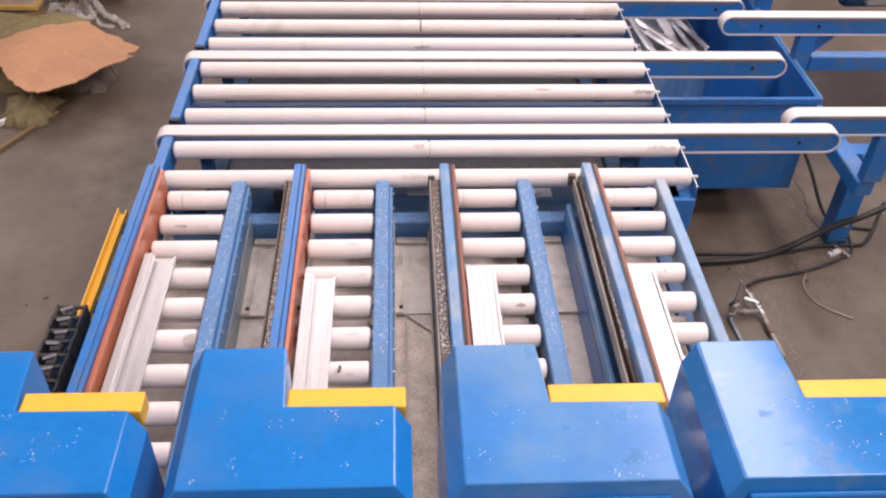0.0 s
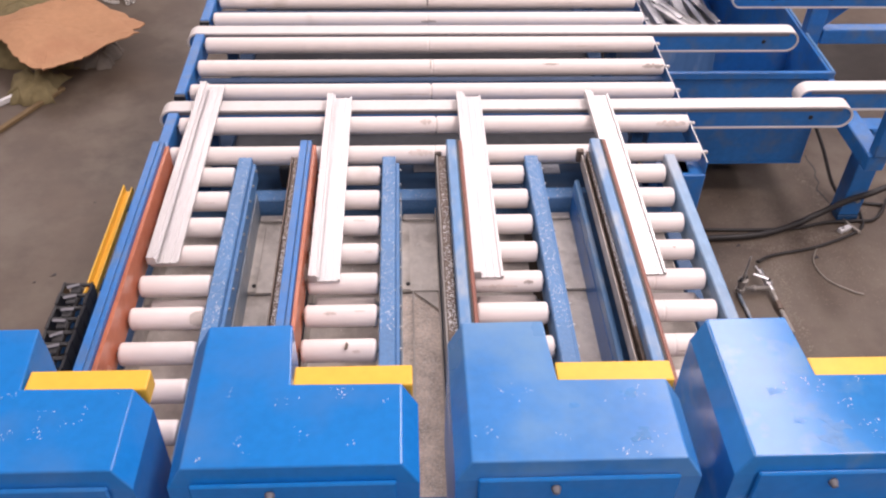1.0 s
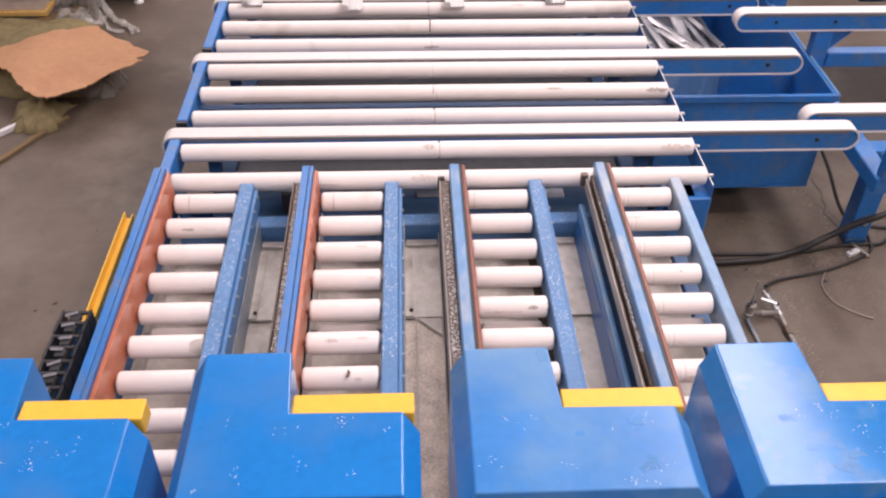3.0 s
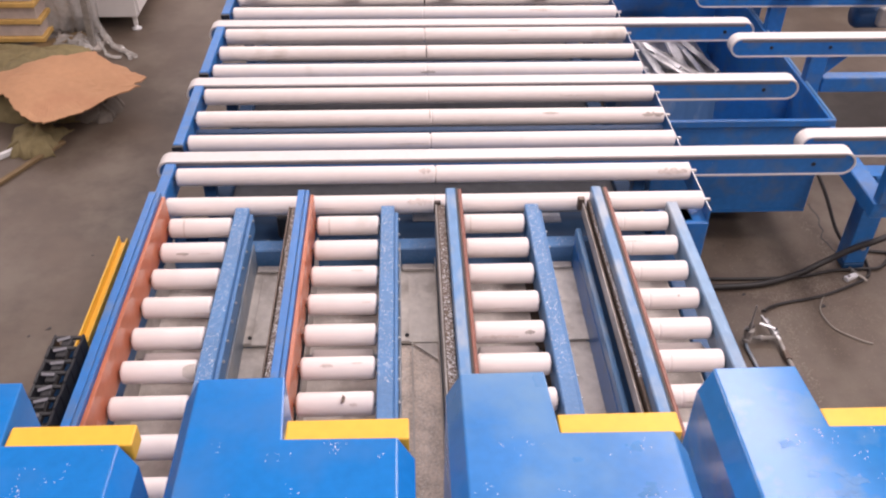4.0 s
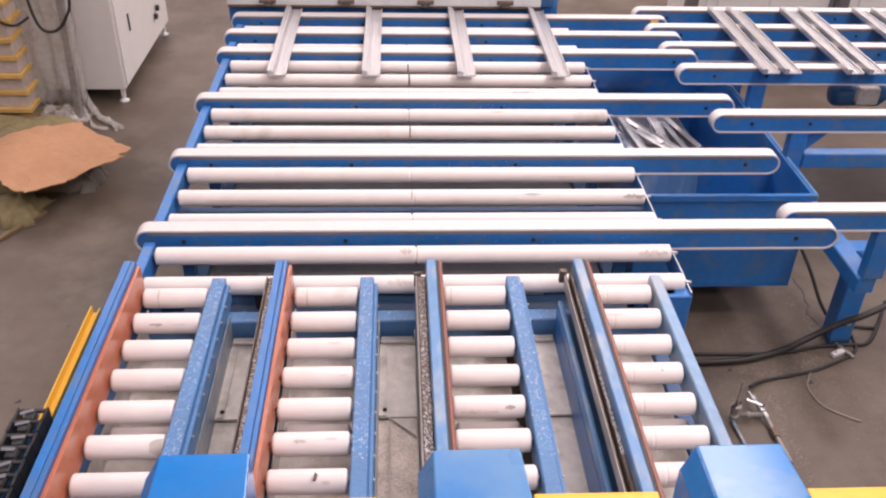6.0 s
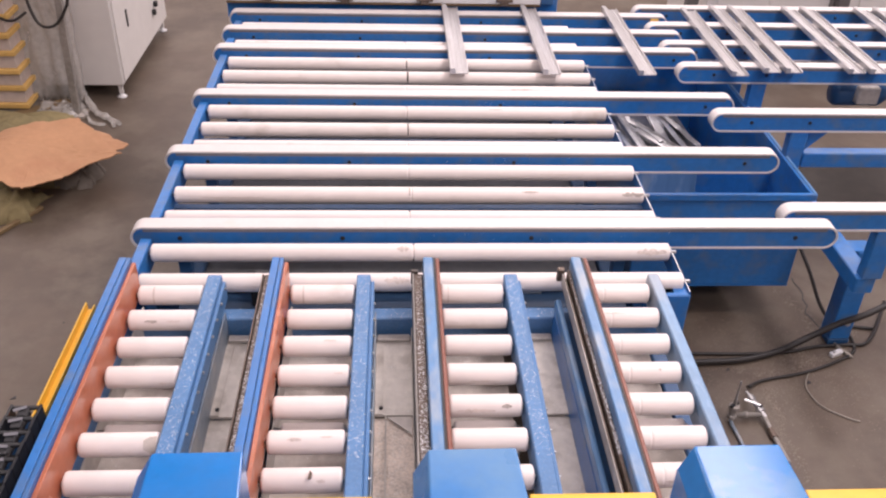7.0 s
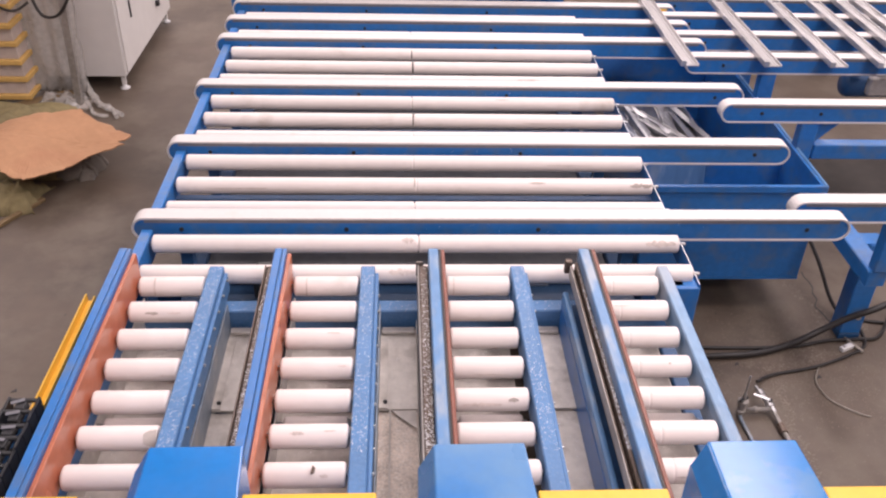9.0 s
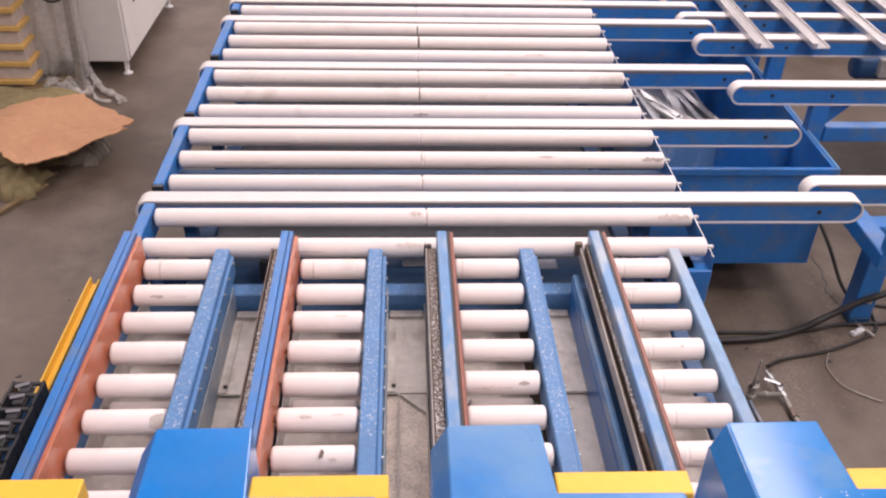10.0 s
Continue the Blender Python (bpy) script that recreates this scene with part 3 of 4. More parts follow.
BELTS = [0.330, 0.868, 1.400, 1.945, 2.200, 2.455]
BELT_TOP = 0.864
LONG = 1.715
lifting = []
# wear of the long sleeves: section: (roller, from, to along it, angle from, to round it, look, name)
TABLE_WEAR = {
    0: ((0, 0.76, 0.84, 20, 75, "scuff", "smear"), (1, 1.60, 1.70, 5, 60, "scuff", "smear"), (0, 0.30, 0.55, 5, 16, "scuff", "smear"), (1, 0.80, 0.84, 30, 85, "scuff", "smear")),
    1: ((1, 1.26, 1.32, 42, 62, "grime", "smear"), (1, 1.63, 1.712, 10, 62, "grime", "smear"), (1, 0.845, 0.850, 20, 95, "grime", "ring_mark"),
        (0, 0.70, 0.86, 8, 20, "scuff", "smear"), (2, 1.35, 1.52, 10, 22, "scuff", "smear"), (1, 0.10, 0.32, 4, 14, "scuff", "smear")),
    2: ((1, 0.846, 0.852, -20, 110, "track_dark", "ring_mark"), (0, 0.82, 0.88, 0, 32, "grime", "smear"), (2, 1.20, 1.26, 50, 74, "scuff", "smear"), (1, 1.30, 1.50, 6, 16, "scuff", "smear")),
    3: ((1, 0.850, 0.857, -20, 110, "track_dark", "ring_mark"), (2, 0.848, 0.853, -20, 60, "track_dark", "ring_mark"), (0, 1.32, 1.42, 30, 70, "scuff", "smear"), (1, 0.2, 0.4, 10, 20, "scuff", "smear")),
}


def roller_section(ys, index):
    root = thing("roller_section", "long white rollers between blue side plates on a lifting frame", "roller conveyor", "lifting roller sections")
    body = None
    for k, y in enumerate(ys):
        at = pose(0.022, y, ROLL_Z, 53 * k + 20 * index)
        b = part("roller", roller_mesh(LONG, seam=0.845 + 0.01 * (k % 2), seg=26, deep=(0.97, 0.8, 0.97)[(k + index) % 3]), M["roller"], root, "long white plastic sleeved roller", True, at)
        part("axle", axle_mesh(-0.02, LONG + 0.026, 0.007), M["steel"], b, smooth=True)
    lo, hi = min(ys) - 0.060, max(ys) + 0.052
    if len(ys) == 1:
        lo = hi - 0.10
    part("side_plate", boxed(-0.024, 0.012, lo + 0.020, hi, 0.775, 0.868, bevel=0.003), M["blue_steel"], root, "blue side plate")
    # a black plate stands in for the shade inside the hollow tube
    part("end_cap", boxed(-0.024, 0.012, lo + 0.004, lo + 0.0195, 0.775, 0.866), M["dark"], root, "black plate for the dark hollow of the tube's end")
    part("far_plate", boxed(LONG + 0.030, LONG + 0.034, lo, hi, 0.800 if len(ys) == 1 else 0.775, 0.846), M["blue_steel"], root, "thin blue side plate")
    # bright strip in place of the light caught by the plate's top edge
    part("plate_edge", boxed(LONG + 0.0302, LONG + 0.0336, lo, hi, 0.8465, 0.8485), M["steel"], root, "bright strip standing in for the plate edge's highlight")
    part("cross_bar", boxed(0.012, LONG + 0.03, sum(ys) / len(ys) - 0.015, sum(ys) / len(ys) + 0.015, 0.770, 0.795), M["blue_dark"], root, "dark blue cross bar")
    for row, xa, xb, a0, a1, mat, name in TABLE_WEAR.get(index, ()):
        smear(name, root, 0.022 + xa, 0.022 + xb, ys[row], a0, a1, M[mat], 7 * index + row)
    lifting.append(root)
    return root


for i, ys in enumerate(SECTIONS):
    roller_section(ys, i)


def belt_conveyor(x0, x1, y, group, bolts, z=BELT_TOP, h=0.088, w=0.060, stop=False):
    root = thing("belt_conveyor", "narrow cream belt running round a blue steel beam", "belt conveyor", group, pose(x0, y, z - h / 2))
    L = x1 - x0
    th = 0.0065
    bm = bmesh.new()
    core = stadium(L - 2 * th - 0.002, h - 2 * th - 0.002)
    poly = [(x + th + 0.001, zz) for x, zz in core]
    extrude_section(bm, poly, -w / 2 + 0.003, w / 2 - 0.003)
    part("beam", bm, M["blue_steel"], root, "blue steel beam")
    # the belt as a closed loop with thickness
    outer, inner = stadium(L, h), [(x + th, zz) for x, zz in stadium(L - 2 * th, h - 2 * th)]
    bm = bmesh.new()
    n = len(outer)
    q = [[bm.verts.new((x, yy, zz)) for x, zz in ring] for ring, yy in ((outer, -w / 2), (outer, w / 2), (inner, w / 2), (inner, -w / 2))]
    for a, b in zip(q, q[1:] + q[:1]):
        for i in range(n):
            j = (i + 1) % n
            bm.faces.new((a[i], a[j], b[j], b[i]))
    bmesh.ops.recalc_face_normals(bm, faces=bm.faces)
    part("belt", bm, M["belt"], root, "cream belt")
    # a dark band puts the shade below the belt's edge into colour
    part("slide_strip", boxed(h / 2, L - h / 2, -w / 2 + 0.0015, -w / 2 + 0.004, h / 2 - th - 0.013, h / 2 - th - 0.0005), M["strip"], root, "dark grey band for the shade under the belt")
    first = None
    for bx in bolts:
        at = pose(bx - x0, -w / 2 + 0.003, 0.0)
        if first is None:
            first = part("bolt", lathe(bmesh.new(), [(-0.004, 0.004), (-0.003, 0.008), (0.0, 0.008)], 8, "Y"), M["dark"], root, "dark bolt", at=at)
        else:
            share("bolt", first, root, at)
    for px in (0.10, 1.60) if x0 < 1 else ():
        part("post", boxed(px - x0 - 0.02, px - x0 + 0.02, -0.02, 0.02, 0.60 - z, -h / 2 + 0.004), M["blue_dark"], root)
    return root


for i, y in enumerate(BELTS):
    transfer = belt_conveyor(-0.062, 2.350 - 0.010 * i, y, "transfer belts", (0.10, 0.64, 1.28, 2.20))
part("sensor_block", boxed(2.262, 2.306, -0.036, -0.0275, -0.020, 0.034, bevel=0.003), M["yellow"], transfer, "small yellow sensor block")


def table_frame():
    root = thing("table_frame", "dark blue steel frame under the lifting roller table", "machine frame")
    for x in (0.10, 1.60):
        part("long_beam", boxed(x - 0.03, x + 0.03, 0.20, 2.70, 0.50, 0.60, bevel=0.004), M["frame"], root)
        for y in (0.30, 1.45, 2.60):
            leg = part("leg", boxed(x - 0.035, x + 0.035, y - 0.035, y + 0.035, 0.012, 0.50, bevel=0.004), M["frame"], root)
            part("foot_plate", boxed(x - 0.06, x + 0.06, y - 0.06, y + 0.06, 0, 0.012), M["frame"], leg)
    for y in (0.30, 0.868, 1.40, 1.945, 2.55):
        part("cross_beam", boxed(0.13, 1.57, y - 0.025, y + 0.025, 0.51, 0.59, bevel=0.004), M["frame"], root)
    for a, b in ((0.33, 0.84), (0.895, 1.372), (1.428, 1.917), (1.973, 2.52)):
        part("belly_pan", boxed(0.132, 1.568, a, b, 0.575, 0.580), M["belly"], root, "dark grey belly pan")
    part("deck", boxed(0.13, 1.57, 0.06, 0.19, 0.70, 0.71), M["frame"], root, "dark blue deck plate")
    part("sensor_bracket", boxed(0.80, 0.88, 0.145, 0.175, 0.712, 0.76, bevel=0.003), M["sheet"], root, "small grey sensor bracket")
    part("name_plate", boxed(1.20, 1.30, 0.130, 0.180, 0.712, 0.716), M["steel"], root)
    part("motor_block", boxed(0.36, 0.42, 0.06, 0.15, 0.712, 0.80, bevel=0.01, seg=2), M["dark"], root, "black drive block")


table_frame()


def end_stop():
    root = thing("end_stop", "pale coated metal stop panel across the table's end", "stop panel", at=pose(-0.09, 2.535, 0))
    part("panel", boxed(0, 1.70, 0, 0.012, 0.885, 1.10, bevel=0.003), M["white_metal"], root, "white coated panel")
    part("lower_edge", boxed(0.002, 1.70, 0.001, 0.020, 0.872, 0.8845, bevel=0.002), M["wood"], root, "brown lower edge strip")
    part("corner_block", boxed(1.702, 1.77, 0.0, 0.03, 0.885, 0.93, bevel=0.003), M["blue_dark"], root, "blue corner block")
    part("backing", boxed(0, 1.80, 0.031, 0.10, 0.78, 1.10, bevel=0.004), M["blue_steel"], root, "blue backing beam")
    part("arm", boxed(1.80, 2.34, 0.031, 0.08, 0.70, 0.745, bevel=0.004), M["blue_dark"], root)
    part("stop_block", boxed(2.285, 2.335, -0.03, 0.030, 0.70, 0.815, bevel=0.004), M["yellow"], root, "small yellow stop block")
    for x in (0.12, 1.70):
        part("post", boxed(x - 0.03, x + 0.03, 0.101, 0.16, 0.0, 1.05), M["blue_dark"], root)
    pad = None
    for i in range(4):
        at = pose((0.217, 0.638, 1.068, 1.502)[i], -0.022, 0.912)
        if pad is None:
            bm = boxed(-0.045, 0.045, 0, 0.021, -0.012, 0.010, bevel=0.005, seg=2)
            box(bm, -0.022, 0.022, 0.002, 0.021, -0.030, -0.010, bevel=0.004)
            pad = part("pad", bm, M["rust_rail"], root, "dark rubber buffer pad", at=at)
        else:
            share("pad", pad, root, at)


end_stop()

# ------------------------------------------------------------------ outfeed table
OUT = [0.440, 1.240, 1.765, 2.055, 2.325, 2.600]
for i, y in enumerate(OUT):
    belt_conveyor(2.190 - 0.010 * i, 5.20, y, "outfeed belts", (2.362 - 0.006 * i, 2.622 - 0.008 * i, 3.30))


def outfeed_frame():
    root = thing("outfeed_frame", "blue steel stand under the outfeed belts", "machine frame")
    part("long_beam", boxed(2.55, 2.625, 0.42, 2.75, 0.49, 0.56, bevel=0.004), M["blue_steel"], root, "blue beam along the belts' ends")
    part("long_beam", boxed(4.60, 4.67, 0.42, 2.75, 0.49, 0.56, bevel=0.004), M["blue_steel"], root)
    part("cross_beam", boxed(2.622, 4.598, 1.205, 1.265, 0.605, 0.675, bevel=0.004), M["blue_steel"], root, "blue cross beam")
    for i, y in enumerate(OUT):
        for x in (2.60 if i == 0 else 2.582, 4.635):
            part("post", boxed(x - 0.038, x + 0.038, y - 0.028, y + 0.022, 0.561, 0.775, bevel=0.003), M["blue_steel"], root)
            if i == 1:
                part("gusset", prism(bmesh.new(), [(0, 0), (0.10, 0), (0, 0.10)], -0.006, 0.006), M["blue_steel"], root,
                     at=pose(x + 0.046, y, 0.775, -90, 0, 0) @ pose(0, 0, 0))
    for x in (2.75, 4.70):
        for y in (0.75, 2.60):
            leg = part("leg", boxed(x - 0.045, x + 0.045, y - 0.045, y + 0.045, 0.03, 0.485, bevel=0.004), M["blue_steel"], root, "blue steel leg")
            part("foot_plate", boxed(x - 0.047, x + 0.047, y - 0.047, y + 0.047, 0.0, 0.029, bevel=0.003), M["blue_dark"], leg)
            part("bolt", lathe(bmesh.new(), [(-0.008, 0.006), (-0.006, 0.012), (0, 0.012)], 6, "Y"), M["steel"], leg, at=pose(x + 0.01, y - 0.051, 0.12))
            part("arm", boxed(2.57 if x < 3 else 4.62, x + 0.02, y - 0.04, y + 0.04, 0.486, 0.489), M["blue_steel"], leg)
    motor = part("motor", lathe(bmesh.new(), [(-0.14, 0.05), (-0.12, 0.062), (0.10, 0.062), (0.12, 0.05), (0.16, 0.02)], 18), M["blue_dark"], root,
                 "blue drive motor", True, pose(3.18, 1.90, 0.66))
    part("motor_box", boxed(-0.05, 0.06, -0.10, -0.055, -0.02, 0.07, bevel=0.006), M["sheet"], motor)


outfeed_frame()


def scrap_bin():
    root = thing("scrap_bin", "blue steel bin holding offcuts beside the roller table", "bin")
    x0, x1, y0, y1, z0, z1 = 1.83, 2.545, 0.885, 2.45, 0.20, 0.655
    t = 0.012
    part("front_wall", boxed(x0, x1, y0, y0 + t, z0, z1, bevel=0.002), M["blue_steel"], root)
    part("back_wall", boxed(x0, x1, y1 - t, y1, z0, z1, bevel=0.002), M["blue_steel"], root)
    part("left_wall", boxed(x0, x0 + t, y0 + t, y1 - t, z0, z1, bevel=0.002), M["blue_steel"], root)
    part("right_wall", boxed(x1 - t, x1, y0 + t, y1 - t, z0, z1, bevel=0.002), M["blue_steel"], root)
    part("bottom", boxed(x0, x1, y0, y1, z0 - t, z0 - 0.001), M["blue_steel"], root)
    part("rim", boxed(x0 - 0.01, x1 + 0.012, y0 - 0.012, y0 - 0.001, z1 - 0.028, z1 + 0.004, bevel=0.003), M["blue_steel"], root)
    # the paler paint stands in for the highlight along this rim
    part("side_rim", boxed(x1 + 0.001, x1 + 0.014, y0, y1, z1 - 0.028, z1 + 0.004, bevel=0.003), M["blue_pale"], root)
    part("bulkhead", boxed(x0 + t, x1 - t, 1.28, 1.292, z0, z1 - 0.10), M["blue_steel"], root, "inner blue partition")
    for x in (x0 + 0.06, x1 - 0.10):
        for y in (y0 + 0.38, y1 - 0.12):
            part("castor_fork", boxed(x - 0.02, x + 0.03, y - 0.02, y + 0.03, 0.07, z0 - t - 0.0005), M["dark"], root, "black castor fork")
            part("castor_wheel", lathe(bmesh.new(), [(-0.014, 0.030), (-0.011, 0.040), (0.011, 0.040), (0.014, 0.030)], 16), M["dark"], root, "black castor wheel", True, pose(x + 0.005, y + 0.005, 0.040))


scrap_bin()


def profile_mesh(length, w=0.084, h=0.026):
    """Aluminium window section: a tall hollow chamber on one side, then a low channel with two ribs and an edge lip."""
    a = w / 2
    k = w / 0.084
    sec = [(-a, 0), (a, 0), (a, h * 0.40), (a - 0.007 * k, h * 0.40), (a - 0.007 * k, h * 0.34), (a - 0.003 * k, h * 0.34), (a - 0.003 * k, h * 0.16),
           (a - 0.020 * k, h * 0.16), (a - 0.0205 * k, h * 0.26), (a - 0.0245 * k, h * 0.26), (a - 0.025 * k, h * 0.16),
           (a - 0.041 * k, h * 0.16), (a - 0.0415 * k, h * 0.24), (a - 0.045 * k, h * 0.24), (a - 0.0455 * k, h * 0.16),
           (-a + 0.0235 * k, h * 0.16), (-a + 0.0235 * k, h * 0.62), (-a + 0.029 * k, h * 0.62), (-a + 0.029 * k, h * 0.72), (-a + 0.0215 * k, h * 0.72),
           (-a + 0.0215 * k, h * 0.96), (-a + 0.020 * k, h), (-a + 0.0125 * k, h), (-a + 0.012 * k, h * 0.94), (-a + 0.0085 * k, h * 0.94), (-a + 0.008 * k, h),
           (-a + 0.0015 * k, h), (-a, h * 0.96)]
    bm = extrude_section(bmesh.new(), sec, 0, length)
    # the chamber's open ends
    for y0, y1 in ((-0.0004, 0.0), (length, length + 0.0004)):
        box(bm, -a + 0.003 * k, -a + 0.0185 * k, y0, y1, h * 0.10, h * 0.88)
    return bm


PROFILE = 0.905
moving, waiting = [], []
for i in range(4):
    ob = solid("aluminium_profile", profile_mesh(PROFILE), M["alu"], "bright mill-finish aluminium window profile carried along the conveyors", "profile", "cut profiles")
    moving.append(ob)
for i in range(6):
    ob = solid("aluminium_profile", profile_mesh(PROFILE), M["alu"], "bright aluminium profile waiting in pairs on the outfeed belts", "profile", "collected profiles")
    waiting.append(ob)


def offcuts():
    rnd = random.Random(4)
    for k in range(22):
        L = rnd.uniform(0.28, 0.62)
        m = pose(1.88 + 0.019 * k + rnd.uniform(-0.015, 0.015), 1.40 + rnd.uniform(-0.02, 0.18), 0.46 + 0.012 * (k % 6) + 0.02 * rnd.random(),
                 rnd.uniform(-3, 6), rnd.uniform(-75, 75), rnd.uniform(-8, 34))
        solid("offcut", profile_mesh(L, 0.05, 0.022), M["alu_dull"], "short shiny aluminium offcut lying in the bin", "offcut", "offcuts in the bin", m)
    solid("cardboard_piece", boxed(1.86, 1.99, 1.36, 1.62, 0.40, 0.404), M["card"], "brown cardboard piece among the offcuts", "cardboard")
    solid("bin_heap", boxed(1.845, 2.26, 1.30, 2.40, 0.201, 0.45, bevel=0.03, seg=2), M["alu_dull"], "heap of dull aluminium scrap in the bin", "scrap heap", kind="stuff")
    tray = solid("bin_sheet", boxed(0, 0.32, -0.004, 0.0, 0, 0.37, bevel=0.001), M["glazed"], "pale blue-grey plastic sheet leaning in the bin", "sheet")
    tray.matrix_basis = pose(1.86, 1.19, 0.2015, -11, 0, 0)


offcuts()

# ------------------------------------------------------------------ floor clutter on the outfeed side


def hose(name, pts, r, mat, label, category):
    return solid(name, tube(bmesh.new(), pts, r, 10), mat, label, category, smooth=True)


hose("thick_hose", [(1.72, 0.50, 0.16), (1.95, 0.55, 0.03), (2.09, 0.575, 0.017), (2.29, 0.59, 0.017), (2.46, 0.64, 0.02), (2.59, 0.685, 0.05), (2.71, 0.685, 0.13), (2.84, 0.68, 0.20), (3.2, 0.8, 0.30)],
     0.014, M["rubber"], "thick black rubber hose from frame to leg", "hose")
hose("air_line", [(1.72, 0.64, 0.06), (2.05, 0.64, 0.012), (2.45, 0.64, 0.009), (2.64, 0.68, 0.009), (2.78, 0.69, 0.009), (2.90, 0.72, 0.009), (3.1, 1.0, 0.009)], 0.008, M["rubber"],
     "thin black air line on the floor", "hose")
hose("air_line", [(2.225, 0.36, 0.075), (2.25, 0.41, 0.03), (2.34, 0.47, 0.009), (2.53, 0.515, 0.008), (2.70, 0.585, 0.008), (2.80, 0.65, 0.008), (2.83, 0.76, 0.008)], 0.007, M["rubber"],
     "thin black air line from valve to leg", "hose")
hose("power_cable", [(2.53, 1.34, 0.45), (2.62, 1.18, 0.34), (2.69, 1.02, 0.20), (2.74, 0.90, 0.06), (2.80, 0.84, 0.010), (2.95, 0.80, 0.010)], 0.008, M["rubber"], "black cable hanging from the bin", "cable")
hose("clear_tube", [(2.56, 0.53, 0.006), (2.53, 0.49, 0.006), (2.50, 0.42, 0.006), (2.52, 0.32, 0.006), (2.60, 0.25, 0.006), (2.64, 0.23, 0.006)], 0.0028, M["clear"], "thin clear plastic tube lying on the floor", "tube")
hose("clear_tube", [(1.13, -0.60, 0.72), (1.14, -0.62, 0.80), (1.155, -0.66, 0.82), (1.165, -0.70, 0.76)], 0.006, M["belt"], "short pale plastic tube in the trough", "tube")


def valve_set():
    root = thing("air_valve_set", "steel air valves on pipes lying on the floor", "valve", at=pose(2.125, 0.245, 0))
    body = part("valve_body", lathe(bmesh.new(), [(0.012, 0.008), (0.020, 0.017), (0.036, 0.019), (0.040, 0.014), (0.062, 0.015), (0.066, 0.021), (0.084, 0.021), (0.088, 0.010), (0.096, 0.008)], 8, "Z"),
                M["lip"], root, "dull grey hexagonal valve body")
    part("stem", lathe(bmesh.new(), [(0.096, 0.007), (0.120, 0.006), (0.124, 0.0035), (0.205, 0.0035), (0.208, 0.002)], 10, "Z"), M["steel"], body, "thin bright rod", True)
    part("knob", boxed(-0.022, 0.022, -0.007, 0.007, 0.070, 0.084, bevel=0.003), M["dark"], body, "black wing knob", at=pose(0, 0, 0.012, 0, 0, 35))
    part("manifold", lathe(bmesh.new(), [(0.018, 0.009), (0.050, 0.009), (0.052, 0.013), (0.066, 0.013), (0.068, 0.009), (0.125, 0.009)], 10), M["lip"], root, "grey pipe with a coupling", True, pose(0, 0.005, 0.030))
    tap = part("tap", lathe(bmesh.new(), [(-0.010, 0.009), (0.012, 0.010), (0.014, 0.016), (0.034, 0.016), (0.036, 0.011), (0.070, 0.010), (0.072, 0.014), (0.092, 0.014), (0.094, 0.006), (0.115, 0.006)], 8, "Y"),
               M["steel"], root, "bright hexagonal tap", False, pose(0.128, 0.0, 0.032, 14, 0, 22))
    part("lever", boxed(-0.006, 0.006, -0.004, 0.062, 0.020, 0.0245, bevel=0.0015), M["steel"], tap, "flat lever", at=pose(0, 0.03, 0, -10, 0, 38))
    part("lever_pin", lathe(bmesh.new(), [(0.008, 0.005), (0.026, 0.005), (0.028, 0.003)], 8, "Z"), M["dark"], tap, at=pose(0, 0.03, 0))
    part("pipe", tube(bmesh.new(), [(0.125, 0.005, 0.030), (0.132, -0.030, 0.022), (0.138, -0.100, 0.014), (0.146, -0.230, 0.012)], 0.010), M["lip"], root, "worn grey pipe", True)
    part("coupling", lathe(bmesh.new(), [(-0.022, 0.014), (0.022, 0.014)], 8, "Y"), M["rust_rail"], root, at=pose(0.137, -0.085, 0.0165))
    part("pipe", tube(bmesh.new(), [(0.0, 0.0, 0.018), (-0.004, -0.030, 0.012), (0.004, -0.120, 0.009), (0.002, -0.230, 0.009)], 0.0075), M["trough_side"], root, "blue-grey air pipe", True)


valve_set()


def floor_marks():
    """Pale dust and a low patched ridge on the concrete."""
    rnd = random.Random(11)
    bm = bmesh.new()

    def fleck(x, y, s):
        a = rnd.uniform(0, 6.28)
        vs = [bm.verts.new((x + s * q * math.cos(a + b), y + s * q * math.sin(a + b), 0.0003)) for q, b in ((1.2, 0), (0.8, 2.0), (1.0, 4.1))]
        tip = bm.verts.new((x, y, 0.0012))
        for k in range(3):
            bm.faces.new((vs[k], vs[(k + 1) % 3], tip))

    for k in range(1200):
        fleck(rnd.uniform(1.95, 3.0), rnd.uniform(-0.7, 1.0), rnd.uniform(0.001, 0.0024))
    for k in range(1500):
        fleck(2.38 + rnd.gauss(0, 0.22), 0.46 + rnd.gauss(0, 0.16), rnd.uniform(0.001, 0.0040))
    # extra dust here also stands in for brighter light on the floor
    for k in range(1500):
        fleck(2.50 + rnd.gauss(0, 0.20), 0.62 + rnd.gauss(0, 0.24), rnd.uniform(0.001, 0.0032))
    solid("floor_chips", bm, M["dust_floor"], "pale chips and dust scattered on the concrete", "dust", kind="stuff")
    bm = bmesh.new()
    line = [(2.60, 1.18), (2.66, 1.02), (2.70, 0.88), (2.66, 0.76), (2.56, 0.66), (2.44, 0.60)]
    swirl = [(2.86, 0.80), (2.80, 0.68), (2.70, 0.62), (2.58, 0.60), (2.48, 0.54), (2.36, 0.52), (2.22, 0.55)]
    drag = [(2.36, 0.44), (2.32, 0.36), (2.34, 0.28), (2.30, 0.16), (2.33, 0.02), (2.29, -0.14)]
    for (ax, ay), (bx, by) in [p for way in (line, swirl, drag) for p in zip(way, way[1:])]:
        for k in range(60):
            t = rnd.random()
